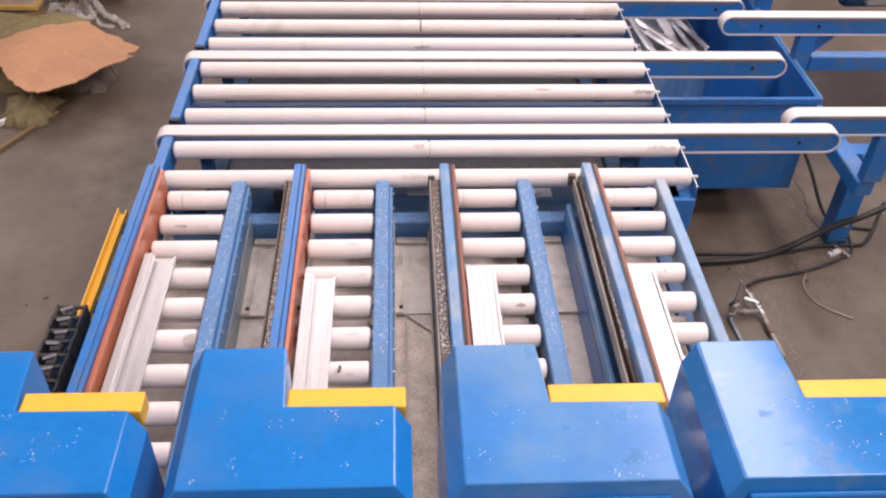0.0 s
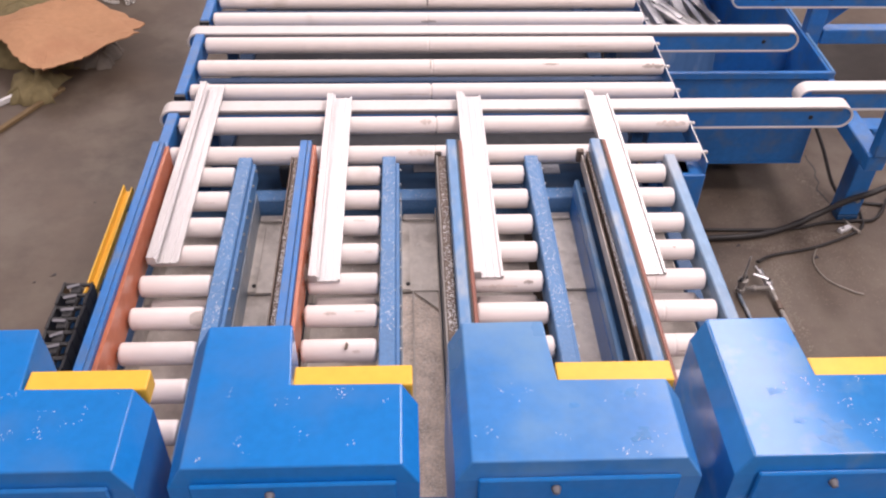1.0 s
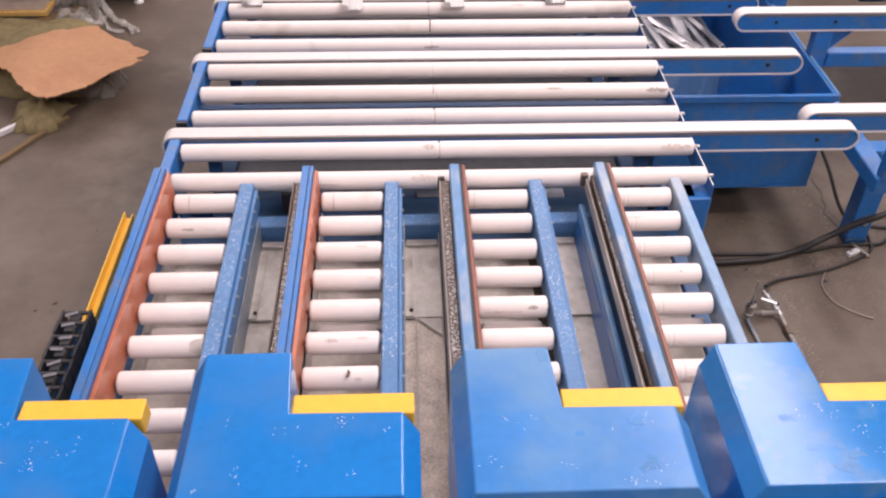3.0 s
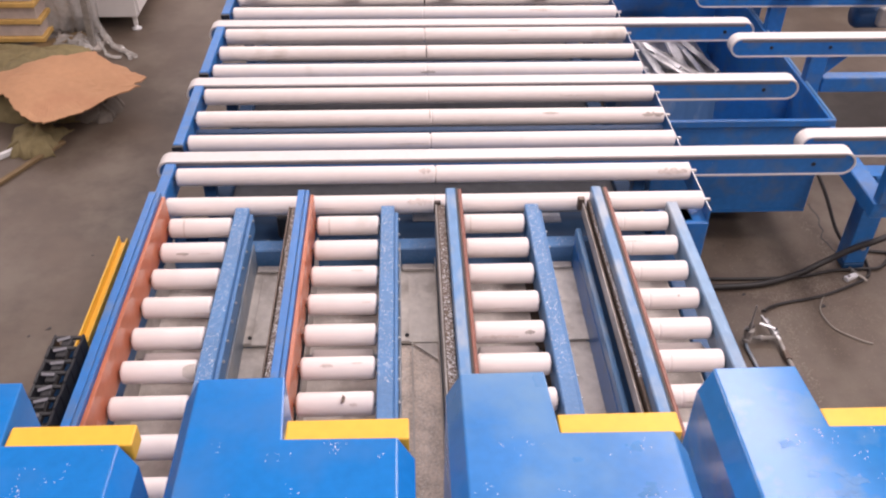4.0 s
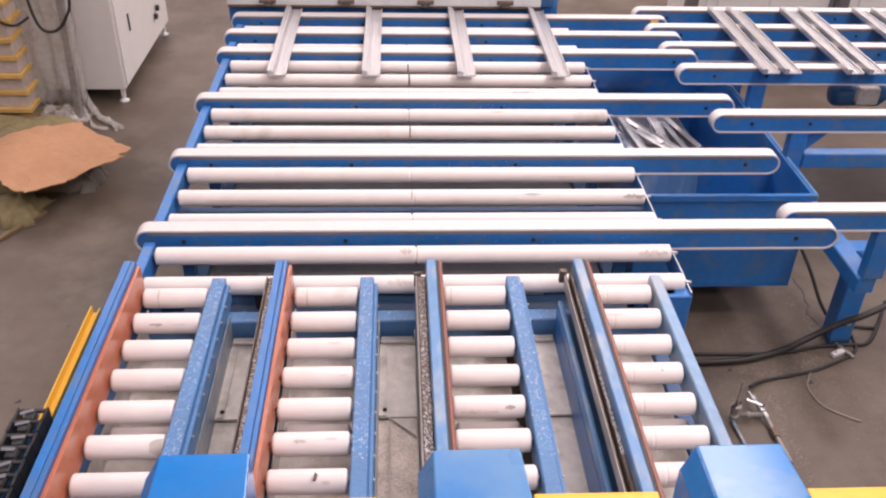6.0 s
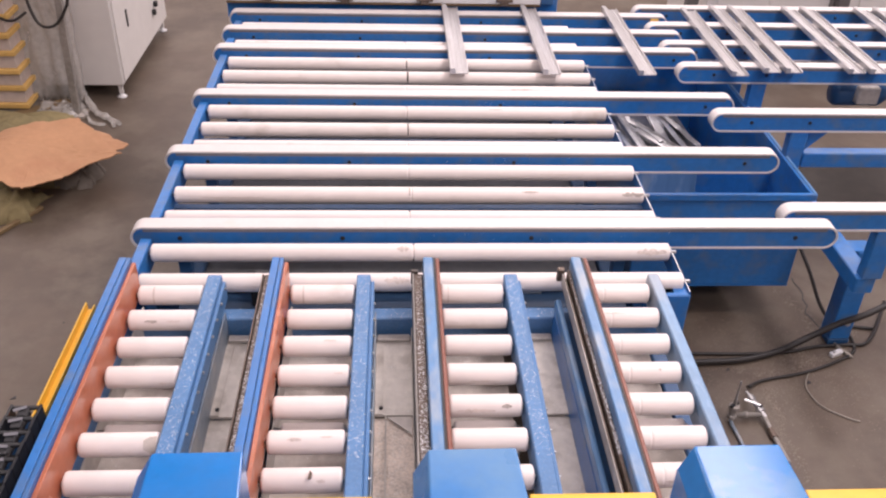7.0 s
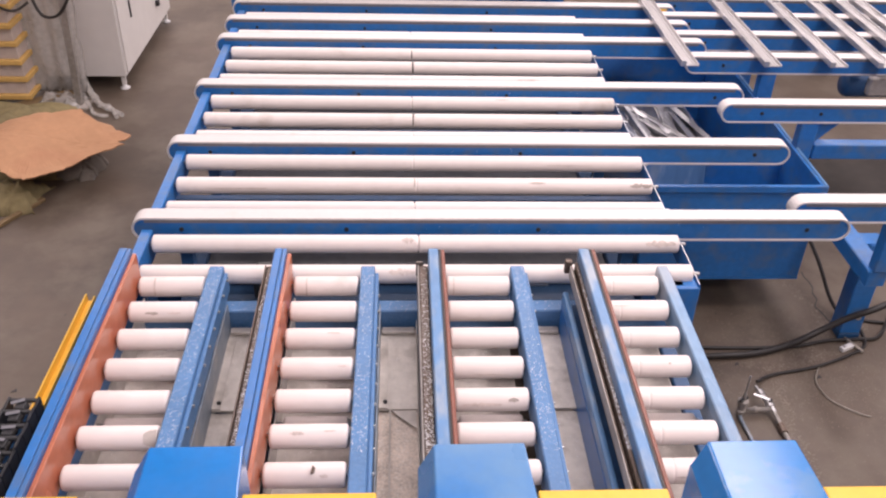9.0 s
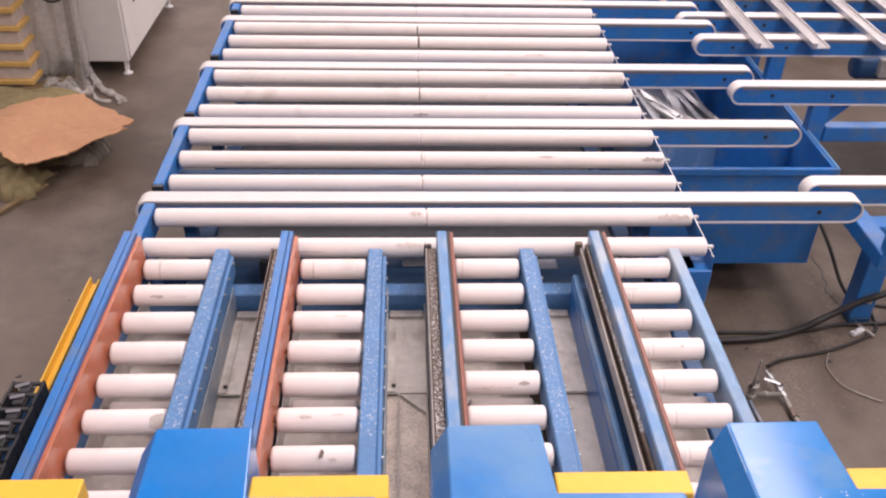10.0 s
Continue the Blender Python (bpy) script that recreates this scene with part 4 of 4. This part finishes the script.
            x, y = ax + (bx - ax) * t + rnd.gauss(0, 0.016), ay + (by - ay) * t + rnd.gauss(0, 0.016)
            s = rnd.uniform(0.0015, 0.0055)
            fleck(x, y, s)
    solid("dust_trail", bm, M["dust_floor"], "pale dust swept into a curved trail on the concrete", "dust", kind="stuff")
    bm = bmesh.new()
    for k in range(26):
        x, y = rnd.uniform(-2.0, 3.2), rnd.uniform(-0.6, 1.0)
        if -0.2 < x < 1.8:
            continue
        s = rnd.uniform(0.004, 0.012)
        prism(bm, [(x - s, y - s), (x + s, y - s * 0.5), (x + s * 0.6, y + s)], 0.0, 0.002)
    solid("floor_specks", bm, M["dark"], "dark specks on the concrete", "dirt", kind="stuff")
    # a crack that wanders along the bin
    bm = bmesh.new()
    way = [(2.735, 1.20), (2.731, 1.162), (2.741, 1.11), (2.739, 1.07), (2.722, 1.03), (2.725, 0.982), (2.705, 0.95), (2.694, 0.926), (2.708, 0.885), (2.712, 0.854), (2.727, 0.792)]
    for (ax, ay), (bx, by) in zip(way, way[1:]):
        w = rnd.uniform(0.0020, 0.0042)
        prism(bm, [(ax - w, ay), (bx - w * 0.8, by), (bx + w * 0.8, by), (ax + w, ay)], 0.0002, 0.0010)
    solid("floor_crack", bm, M["dark"], "dark crack in the concrete beside the bin", "crack", kind="stuff")
    # added dark sheet that darkens the floor below the outfeed belts
    solid("floor_board", boxed(2.83, 4.55, 1.66, 2.53, 0.0, 0.008, bevel=0.002), M["dark_board"], "dark board added on the floor under the outfeed", "board")


floor_marks()
clamp = thing("hose_clamp", "pale metal hose clamp at the leg's foot", "clamp", at=pose(2.715, 0.635, 0, 0, 0, 25))
part("saddle", boxed(-0.035, 0.030, -0.012, 0.012, 0.0, 0.020, bevel=0.004, seg=2), M["white_metal"], clamp, "pale saddle")
part("screw", lathe(bmesh.new(), [(0.0195, 0.007), (0.026, 0.007), (0.028, 0.004)], 6, "Z"), M["steel"], clamp, at=pose(-0.018, 0, 0))
part("sleeve", lathe(bmesh.new(), [(-0.05, 0.008), (0.05, 0.008)], 10, "Y"), M["clear"], clamp, "clear sleeve", True, pose(0.040, 0.0, 0.009))

# ------------------------------------------------------------------ things on the far side of the aisle


def control_cabinet():
    root = thing("control_cabinet", "pale grey steel cabinet on levelling feet", "cabinet")
    x1, y0, y1 = -0.93, 3.22, 4.50
    part("body", boxed(-1.54, x1, y0, y1, 0.09, 1.55, bevel=0.006), M["cabinet"], root)
    door = part("door", boxed(x1 + 0.001, x1 + 0.012, y0 + 0.02, y1 - 0.02, 0.11, 1.53, bevel=0.003), M["cabinet"], root)
    part("handle_slot", boxed(x1 + 0.013, x1 + 0.020, 3.467, 3.487, 0.393, 0.508, bevel=0.003), M["dark"], door, "black recessed handle")
    for dy in (0.70, 0.765):
        part("lock", boxed(x1 + 0.013, x1 + 0.040, y0 + dy + 0.164, y0 + dy + 0.199, 0.255 + (dy - 0.7) * 0.6, 0.295 + (dy - 0.7) * 0.6, bevel=0.008, seg=2), M["dark"], door, "black lock")
    for x in (-1.50, x1 - 0.03):
        for y in (y0 + 0.03, y1 - 0.03):
            leg = part("leg", boxed(x - 0.012, x + 0.012, y - 0.012, y + 0.012, 0.03, 0.089), M["cabinet"], root)
            part("levelling_foot", lathe(bmesh.new(), [(0, 0.030), (0.008, 0.032), (0.016, 0.014), (0.034, 0.010)], 14, "Z"), M["white_metal"], leg,
                 "pale levelling foot", True, pose(x, y, 0))


control_cabinet()


def pole_stand():
    root = thing("pole_stand", "grey steel pole with a hanging black cable", "stand", at=pose(-1.17, 2.98, 0))
    part("pole", boxed(-0.02, 0.02, -0.02, 0.02, 0, 1.8, bevel=0.003), M["lip"], root, "grey square tube", at=pose(0, 0, 0.012, 0, 2.6, 0))
    part("base_plate", boxed(-0.06, 0.06, -0.06, 0.06, 0.0, 0.011), M["sheet"], root)
    part("cable", tube(bmesh.new(), [(-0.12, 0.0, 1.30), (-0.155, 0.0, 0.85), (-0.11, -0.03, 0.615), (-0.02, -0.04, 0.582), (0.06, -0.03, 0.665), (0.095, -0.02, 0.80), (0.06, 0, 1.25)], 0.009), M["rubber"], root,
         "black hanging cable", True)
    part("cable", tube(bmesh.new(), [(-0.37, -0.03, 0.74), (-0.35, -0.04, 0.67), (-0.30, -0.05, 0.63), (-0.23, -0.05, 0.62), (-0.16, -0.02, 0.66)], 0.008), M["rubber"], root,
         "black hanging cable", True)


pole_stand()


def crumpled(name, x0, x1, y0, y1, z0, h, mat, label, category, seed, n=22, rough=0.35):
    """A crumpled sheet or soft heap: a noisy dome closed underneath."""
    bm = bmesh.new()
    noise.seed_set(seed)
    rows = []
    for i in range(n + 1):
        row = []
        for j in range(n + 1):
            u, v = i / n, j / n
            edge = min(u, 1 - u, v, 1 - v) * 4
            dome = min(1, edge) ** 0.6
            p = Vector((u * 4, v * 4, seed))
            wob = noise.noise(p) * rough + noise.noise(p * 2.7) * rough * 0.5
            x = x0 + (x1 - x0) * u + 0.05 * noise.noise(p * 1.3 + Vector((9, 0, 0)))
            y = y0 + (y1 - y0) * v + 0.05 * noise.noise(p * 1.3 + Vector((0, 9, 0)))
            row.append(bm.verts.new((x, y, z0 + max(0.003, h * dome * (0.8 + wob)))))
        rows.append(row)
    for i in range(n):
        for j in range(n):
            bm.faces.new((rows[i][j], rows[i + 1][j], rows[i + 1][j + 1], rows[i][j + 1]))
    rim = [rows[i][0] for i in range(n + 1)] + [rows[n][j] for j in range(1, n + 1)] + [rows[i][n] for i in range(n - 1, -1, -1)] + [rows[0][j] for j in range(n - 1, 0, -1)]
    low = [bm.verts.new((v.co.x, v.co.y, z0)) for v in rim]
    for i in range(len(rim)):
        j = (i + 1) % len(rim)
        bm.faces.new((rim[i], rim[j], low[j], low[i]))
    bm.faces.new(low)
    bmesh.ops.recalc_face_normals(bm, faces=bm.faces)
    return solid(name, bm, mat, label, category, smooth=True)


crumpled("padding_mat", -1.62, -0.90, 2.02, 2.60, 0.0, 0.165, M["sack"], "olive padding mat under the cardboard", "padding", 3).matrix_basis = pose(-0.045, 0.03, 0)
crumpled("padding_roll", -1.27, -1.03, 1.70, 1.95, 0.0, 0.10, M["sack"], "olive padding lying on the floor", "padding", 5, 14)
crumpled("padding_mat", -1.85, -1.15, 2.50, 2.90, 0.0, 0.13, M["sack"], "olive padding mat by the stand", "padding", 8)


def wrap_strands():
    """Twisted strands of wrap film trailing from the stand's foot."""
    bm = bmesh.new()
    tube(bm, [(-1.212, 3.233, 0.080), (-1.074, 3.012, 0.030), (-0.967, 2.906, 0.018), (-0.872, 2.819, 0.018)], 0.016, 7)
    tube(bm, [(-1.202, 3.213, 0.050), (-1.064, 2.972, 0.025), (-0.947, 2.876, 0.016), (-0.892, 2.789, 0.014)], 0.012, 7)
    tube(bm, [(-1.222, 3.203, 0.020), (-1.054, 2.856, 0.014), (-0.956, 2.819, 0.012)], 0.010, 7)
    noise.seed_set(13)
    for v in bm.verts:
        v.co += 0.010 * noise.noise_vector(v.co * 30)
        v.co.z = max(v.co.z, 0.002)
    solid("wrap_film", bm, M["film"], "twisted clear wrap film trailing on the floor", "plastic film", smooth=False)


wrap_strands()
crumpled("wrap_film", -1.42, -1.16, 2.86, 3.10, 0.0, 0.07, M["film"], "crumpled clear wrap film round the stand's foot", "plastic film", 17, 18, 0.7)


def cardboard(corners, top, seed, label):
    bm = bmesh.new()
    noise.seed_set(21)
    rnd = random.Random(seed)
    corners = [Vector(c) for c in corners]
    # torn outline
    rim = []
    for a, b in zip(corners, corners[1:] + corners[:1]):
        n = max(2, int((b - a).length / 0.022))
        for k in range(n):
            p = a.lerp(b, k / n)
            amp = 0.009 if k else 0.0
            rim.append(p + Vector((rnd.uniform(-amp, amp), rnd.uniform(-amp, amp))))
    c = sum(rim, Vector((0, 0))) / len(rim)
    rings = []
    for f in (1.0, 0.86, 0.7, 0.5, 0.3, 0.12):
        ring = []
        for p in rim:
            q = c.lerp(p, f)
            z = top + 0.03 * noise.noise(Vector((q.x * 3, q.y * 3, 0))) + 0.008 * noise.noise(Vector((q.x * 11, q.y * 11, 3))) - 0.012 * f * f
            ring.append((q.x, q.y, z))
        rings.append(ring)
    for dz, flip in ((0.0, False), (-0.006, True)):
        vs = [[bm.verts.new((x, y, z + dz)) for x, y, z in ring] for ring in rings]
        for a, b in zip(vs, vs[1:]):
            for i in range(len(a)):
                j = (i + 1) % len(a)
                bm.faces.new((a[i], a[j], b[j], b[i]))
        bm.faces.new(vs[-1])
        if dz == 0.0:
            upper = vs[0]
        else:
            for i in range(len(upper)):
                j = (i + 1) % len(upper)
                bm.faces.new((upper[i], upper[j], vs[0][j], vs[0][i]))
    bmesh.ops.recalc_face_normals(bm, faces=bm.faces)
    return solid("cardboard_sheet", bm, M["card"], label, "cardboard", at=pose(-0.045, 0.03, 0))


cardboard([(-1.55, 2.18), (-1.37, 2.25), (-1.14, 2.41), (-0.95, 2.49), (-0.66, 2.10), (-0.59, 2.04), (-0.70, 1.985), (-0.76, 1.94), (-0.90, 1.78),
           (-0.99, 1.67), (-1.08, 1.73), (-1.21, 1.87), (-1.29, 1.98), (-1.45, 2.06)], 0.212, 2, "torn brown cardboard sheet lying over padding")
cardboard([(-1.05, 2.40), (-0.945, 2.485), (-0.80, 2.34), (-0.59, 2.17), (-0.66, 2.07), (-0.80, 2.02), (-1.00, 2.12)], 0.198, 5,
          "brown cardboard sheet showing under the torn one")
crumpled("foam_sheet", -0.97, -0.77, 2.02, 2.24, 0.0, 0.12, M["foam"], "grey foam sheet sticking out under the cardboard", "foam", 27, 14, 0.25).matrix_basis = pose(-0.045, 0.03, 0)


def bar_along(name, a, b, w, h, mat, label, category):
    a, b = Vector(a), Vector(b)
    d = b - a
    ob = solid(name, boxed(0, d.length, -w / 2, w / 2, 0, h, bevel=0.003), mat, label, category)
    ob.matrix_basis = Matrix.Translation(a) @ Matrix.Rotation(math.atan2(d.y, d.x), 4, "Z")
    return ob


bar_along("wooden_batten", (-1.02, 1.84, 0), (-1.55, 0.85, 0), 0.028, 0.02, M["wood"], "thin wooden batten lying on the floor", "batten")
bar_along("pale_strip", (-1.24, 1.76, 0), (-1.60, 1.35, 0), 0.022, 0.03, M["white_metal"], "pale plastic strip on the floor", "strip")


def film_drape():
    """Crumpled translucent film hanging down the cabinet's side."""
    bm = bmesh.new()
    noise.seed_set(31)
    rows = []
    for i in range(31):
        row = []
        for j in range(27):
            u, v = i / 30, j / 26
            p = Vector((u * 3, v * 5, 2.0))
            x = -1.55 + 0.40 * u + 0.03 * noise.noise(p)
            y = 3.17 + 0.035 * noise.noise(p * 1.7) - 0.05 * (1 - v) ** 2 + 0.012 * math.sin(u * 26 + 3 * v)
            row.append(bm.verts.new((x, min(y, 3.205), 0.03 + 0.05 * abs(noise.noise(Vector((u * 7, 0, 0)))) + 1.15 * v)))
        rows.append(row)
    for i in range(30):
        for j in range(26):
            bm.faces.new((rows[i][j], rows[i + 1][j], rows[i + 1][j + 1], rows[i][j + 1]))
    bmesh.ops.solidify(bm, geom=bm.faces[:], thickness=0.0015)
    solid("film_drape", bm, M["film"], "crumpled translucent wrap film hanging on the cabinet", "plastic film", smooth=True)


film_drape()


def board_stack():
    root = thing("board_stack", "stack of ochre and grey-violet packed boards", "stack")
    rnd = random.Random(6)
    for k in range(8):
        z = 0.05 + 0.112 * k
        dx = rnd.uniform(-0.012, 0.012)
        part("board", boxed(-3.2 + dx, -1.45 + dx, 2.95 + 0.01 * (k % 2), 3.15, z, z + 0.030, bevel=0.003), M["ochre"], root, "ochre board")
        part("spacer", boxed(-3.2 + dx, -1.47 + dx, 2.975, 3.14, z + 0.0305, z + 0.1115, bevel=0.003), M["purple"], root, "grey-violet board")
    for x in (-3.0, -1.8):
        part("skid", boxed(x, x + 0.1, 2.98, 3.13, 0, 0.049), M["wood"], root)


board_stack()
bar_along("wooden_plank", (-2.05, 2.45, 0.0), (-1.25, 3.10, 0.0), 0.09, 0.045, M["wood"], "worn plank lying beside the stack", "plank")


def far_machine(x0, x1, y0, y1, z1, mat, label):
    root = thing("machine_cabinet", label, "machine", "far machines")
    part("body", boxed(x0, x1, y0, y1, 0.12, z1, bevel=0.01), mat, root)
    part("plinth", boxed(x0 + 0.03, x1 - 0.03, y0 + 0.03, y1 - 0.03, 0.0, 0.119), M["dark"], root, "dark plinth")
    part("door", boxed(x0 + 0.08, (x0 + x1) / 2 - 0.01, y0 - 0.012, y0 - 0.001, 0.2, z1 - 0.1, bevel=0.003), mat, root)
    part("door", boxed((x0 + x1) / 2 + 0.01, x1 - 0.08, y0 - 0.012, y0 - 0.001, 0.2, z1 - 0.1, bevel=0.003), mat, root)


far_machine(-0.55, 0.75, 5.6, 6.4, 1.2, M["cabinet"], "pale grey machine cabinet across the aisle")
far_machine(3.02, 3.92, 3.9, 4.8, 1.4, M["cabinet"], "pale grey machine behind the outfeed table")
far_machine(4.05, 5.60, 3.9, 4.8, 1.4, M["cabinet"], "pale grey machine behind the outfeed table")
for x in (2.90, 3.985):
    post = thing("machine_post", "dark grey steel post beside the far machine", "post", "far posts", pose(x, 3.86, 0))
    part("tube", boxed(-0.04, 0.04, -0.04, 0.04, 0.0105, 1.4, bevel=0.004), M["post"], post, "dark grey square tube")
    part("foot_plate", boxed(-0.07, 0.07, -0.07, 0.07, 0.0, 0.010), M["post"], post)

# ------------------------------------------------------------------ chips


def chips():
    """Aluminium chips on the rails, troughs and hoods."""
    rnd = random.Random(9)
    bm = bmesh.new()

    def flake(x, y, z, s):
        a = rnd.uniform(0, 6.28)
        l, w = s * rnd.uniform(1.0, 2.4), s * rnd.uniform(0.4, 0.9)
        ca, sa = math.cos(a), math.sin(a)
        lift = s * rnd.uniform(0.1, 0.7)
        p = [(-l, -w, 0), (l, -w * 0.4, lift), (l * 0.3, w, 0.4 * s)]
        vs = [bm.verts.new((x + u * ca - v * sa, y + u * sa + v * ca, z + q)) for u, v, q in p]
        low = bm.verts.new((x, y, z))
        bm.faces.new(vs)
        for i in range(3):
            bm.faces.new((vs[i], low, vs[(i + 1) % 3]))

    for i in range(3):
        for k in range(420):
            flake(LANE * i + rnd.uniform(0.252, 0.290), rnd.uniform(-0.74, 0.004), 0.8812, rnd.uniform(0.0005, 0.0018))
    for i in range(1, 4):
        for k in range(650):
            y = -0.03 - 0.74 * rnd.random() ** 0.6
            flake(LANE * i - rnd.uniform(0.002, (0, 0.020, 0.024, 0.010)[i]), y, (0, 0.9055, 0.9055, 0.9145)[i], rnd.uniform(0.0006, 0.0024))
    for a, b in ((0.310, 0.418), (0.762, 0.863), (1.211, 1.300)):
        for k in range(260):
            flake(rnd.uniform(a, b), rnd.uniform(-0.41, -0.09), 0.7025, rnd.uniform(0.0005, 0.0014))
        for k in range(500):
            flake(rnd.uniform(a, b), rnd.uniform(-1.15, -0.43), 0.6935, rnd.uniform(0.0005, 0.0016))
    for i in range(4):
        for k in range(260):
            flake(LANE * i + rnd.uniform(0.06, 0.24), rnd.uniform(-0.80, -0.05), 0.6942, rnd.uniform(0.0006, 0.0020))
    for k in range(260):
        flake(rnd.choice((-0.003, -0.006)) - rnd.uniform(0, 0.010), rnd.uniform(-0.75, -0.25), 0.8655, rnd.uniform(0.0006, 0.0018))
    for k in range(400):
        flake(rnd.uniform(0.30, 1.45), rnd.uniform(-0.063, -0.012), 0.7655, rnd.uniform(0.0005, 0.0015))
    for x in (-0.040, 0.414, 0.872, 1.327):
        for c in range(12):
            cx, cy = rnd.uniform(0.02, 0.33), rnd.uniform(-1.45, -1.31)
            for k in range(rnd.randint(1, 7)):
                flake(x + cx + rnd.gauss(0, 0.010), min(-1.305, max(-1.46, cy + rnd.gauss(0, 0.008))), 1.3503, rnd.uniform(0.0005, 0.0014))
    for k in range(600):
        flake(rnd.uniform(0.75, 0.90), rnd.uniform(-1.40, -1.19), 0.8005, rnd.uniform(0.0006, 0.0018))
    for y, xa, xb in ((0.330, 0.85, 1.95), (0.868, 1.00, 1.55), (1.400, 0.90, 1.60)):
        for k in range(16):
            x, z, q = rnd.uniform(xa, xb), rnd.uniform(0.806, 0.842), rnd.uniform(0.0010, 0.0026)
            vs = [bm.verts.new((x + u * q, y - 0.0275 - v, z + w * q)) for u, v, w in ((-1, 0.0, -0.6), (1, 0.0, -0.3), (0.2, 0.0012, 0.8), (0, -0.0008, 0))]
            for f in ((0, 1, 2), (0, 1, 3), (1, 2, 3), (2, 0, 3)):
                bm.faces.new([vs[c] for c in f])
    solid("aluminium_chips", bm, M["chip"], "bright aluminium chips strewn over rails, troughs and hoods", "chips", kind="stuff")


chips()

# ------------------------------------------------------------------ what moves


END = 1.612


def motions():
    # the roller sections sink below the belts and rise again
    lift = [(0.0, 0.0), (4.55, 0.0), (4.75, -0.006), (5.05, -0.033), (5.3, -0.036), (9.4, -0.036), (9.55, -0.032), (9.85, -0.004), (10.0, 0.0)]
    for ob in lifting:
        walk(ob, [(t, pose(0, 0, z)) for t, z in lift])
    # the cut profiles run out along the lanes, then ride off sideways
    out = [(0.0, -1.270), (0.5, -0.870), (1.0, -0.478), (1.5, -0.070), (2.0, 0.388), (2.5, 0.846), (3.0, 1.285), (3.3, 1.530), (3.45, 1.602), (3.6, END), (3.8, END)]
    lag = ((0, 0, 0, 0, 0, 0, 0), (-0.092, -0.086, -0.080, -0.084, -0.098, -0.067, -0.05), (-0.068, -0.075, -0.074, -0.062, -0.042, -0.040, -0.03),
           (-0.074, -0.074, -0.070, -0.018, 0.004, 0.009, 0.0))
    side = [
        ((5.7, 0.108), (6.0, 0.27), (6.8, 0.98), (7.0, 1.112), (7.5, 1.296), (8.0, 1.627), (8.5, 1.857), (9.0, 2.147), (9.5, 2.428), (9.6, 2.440), (10.0, 2.447)),
        ((5.7, 0.538), (6.0, 0.70), (6.8, 1.41), (7.0, 1.541), (7.5, 1.712), (8.0, 2.056), (8.5, 2.286), (9.0, 2.535), (9.5, 2.704), (9.6, 2.710), (10.0, 2.710)),
        ((5.7, 0.975), (6.0, 1.14), (6.8, 1.85), (7.0, 1.988), (7.5, 2.165), (8.0, 2.456), (8.5, 2.651), (9.0, 2.847), (9.5, 3.026), (9.6, 3.032), (10.0, 3.032)),
        ((5.7, 1.415), (6.0, 1.58), (6.8, 2.296), (7.0, 2.426), (7.5, 2.516), (8.0, 2.676), (8.5, 2.874), (9.0, 3.074), (9.5, 3.255), (9.6, 3.262), (10.0, 3.262)),
    ]
    lanes_x = ((0.100, 0.125), (0.552, 0.548), (0.999, 0.978), (1.452, 1.412))
    for ob, late, rows, (xa, xb) in zip(moving, lag, side, lanes_x):
        keys = []
        for k, (t, y) in enumerate(out):
            d = late[k] if k < len(late) else 0.0
            keys.append((t, pose(xa + (xb - xa) * min(1, t / 3), y + d, TOP + 0.001)))
        keys += [(4.7, pose(xb, END, TOP + 0.001)), (4.95, pose(xb, END, BELT_TOP + 0.001))]
        keys += [(t, pose(xb if t == 5.7 else xx, END, BELT_TOP + 0.001)) for t, xx in rows]
        walk(ob, keys)
    shift = [(0.0, 0.0), (6.9, 0.0), (7.1, 0.018), (7.5, 0.080), (8.0, 0.242), (8.5, 0.440), (9.0, 0.640), (9.5, 0.820), (9.6, 0.826), (10.0, 0.826)]
    for ob, x in zip(waiting, (2.590, 2.695, 3.000, 3.105, 3.415, 3.525)):
        walk(ob, [(t, pose(x + s, 1.655, BELT_TOP + 0.0015)) for t, s in shift])


motions()
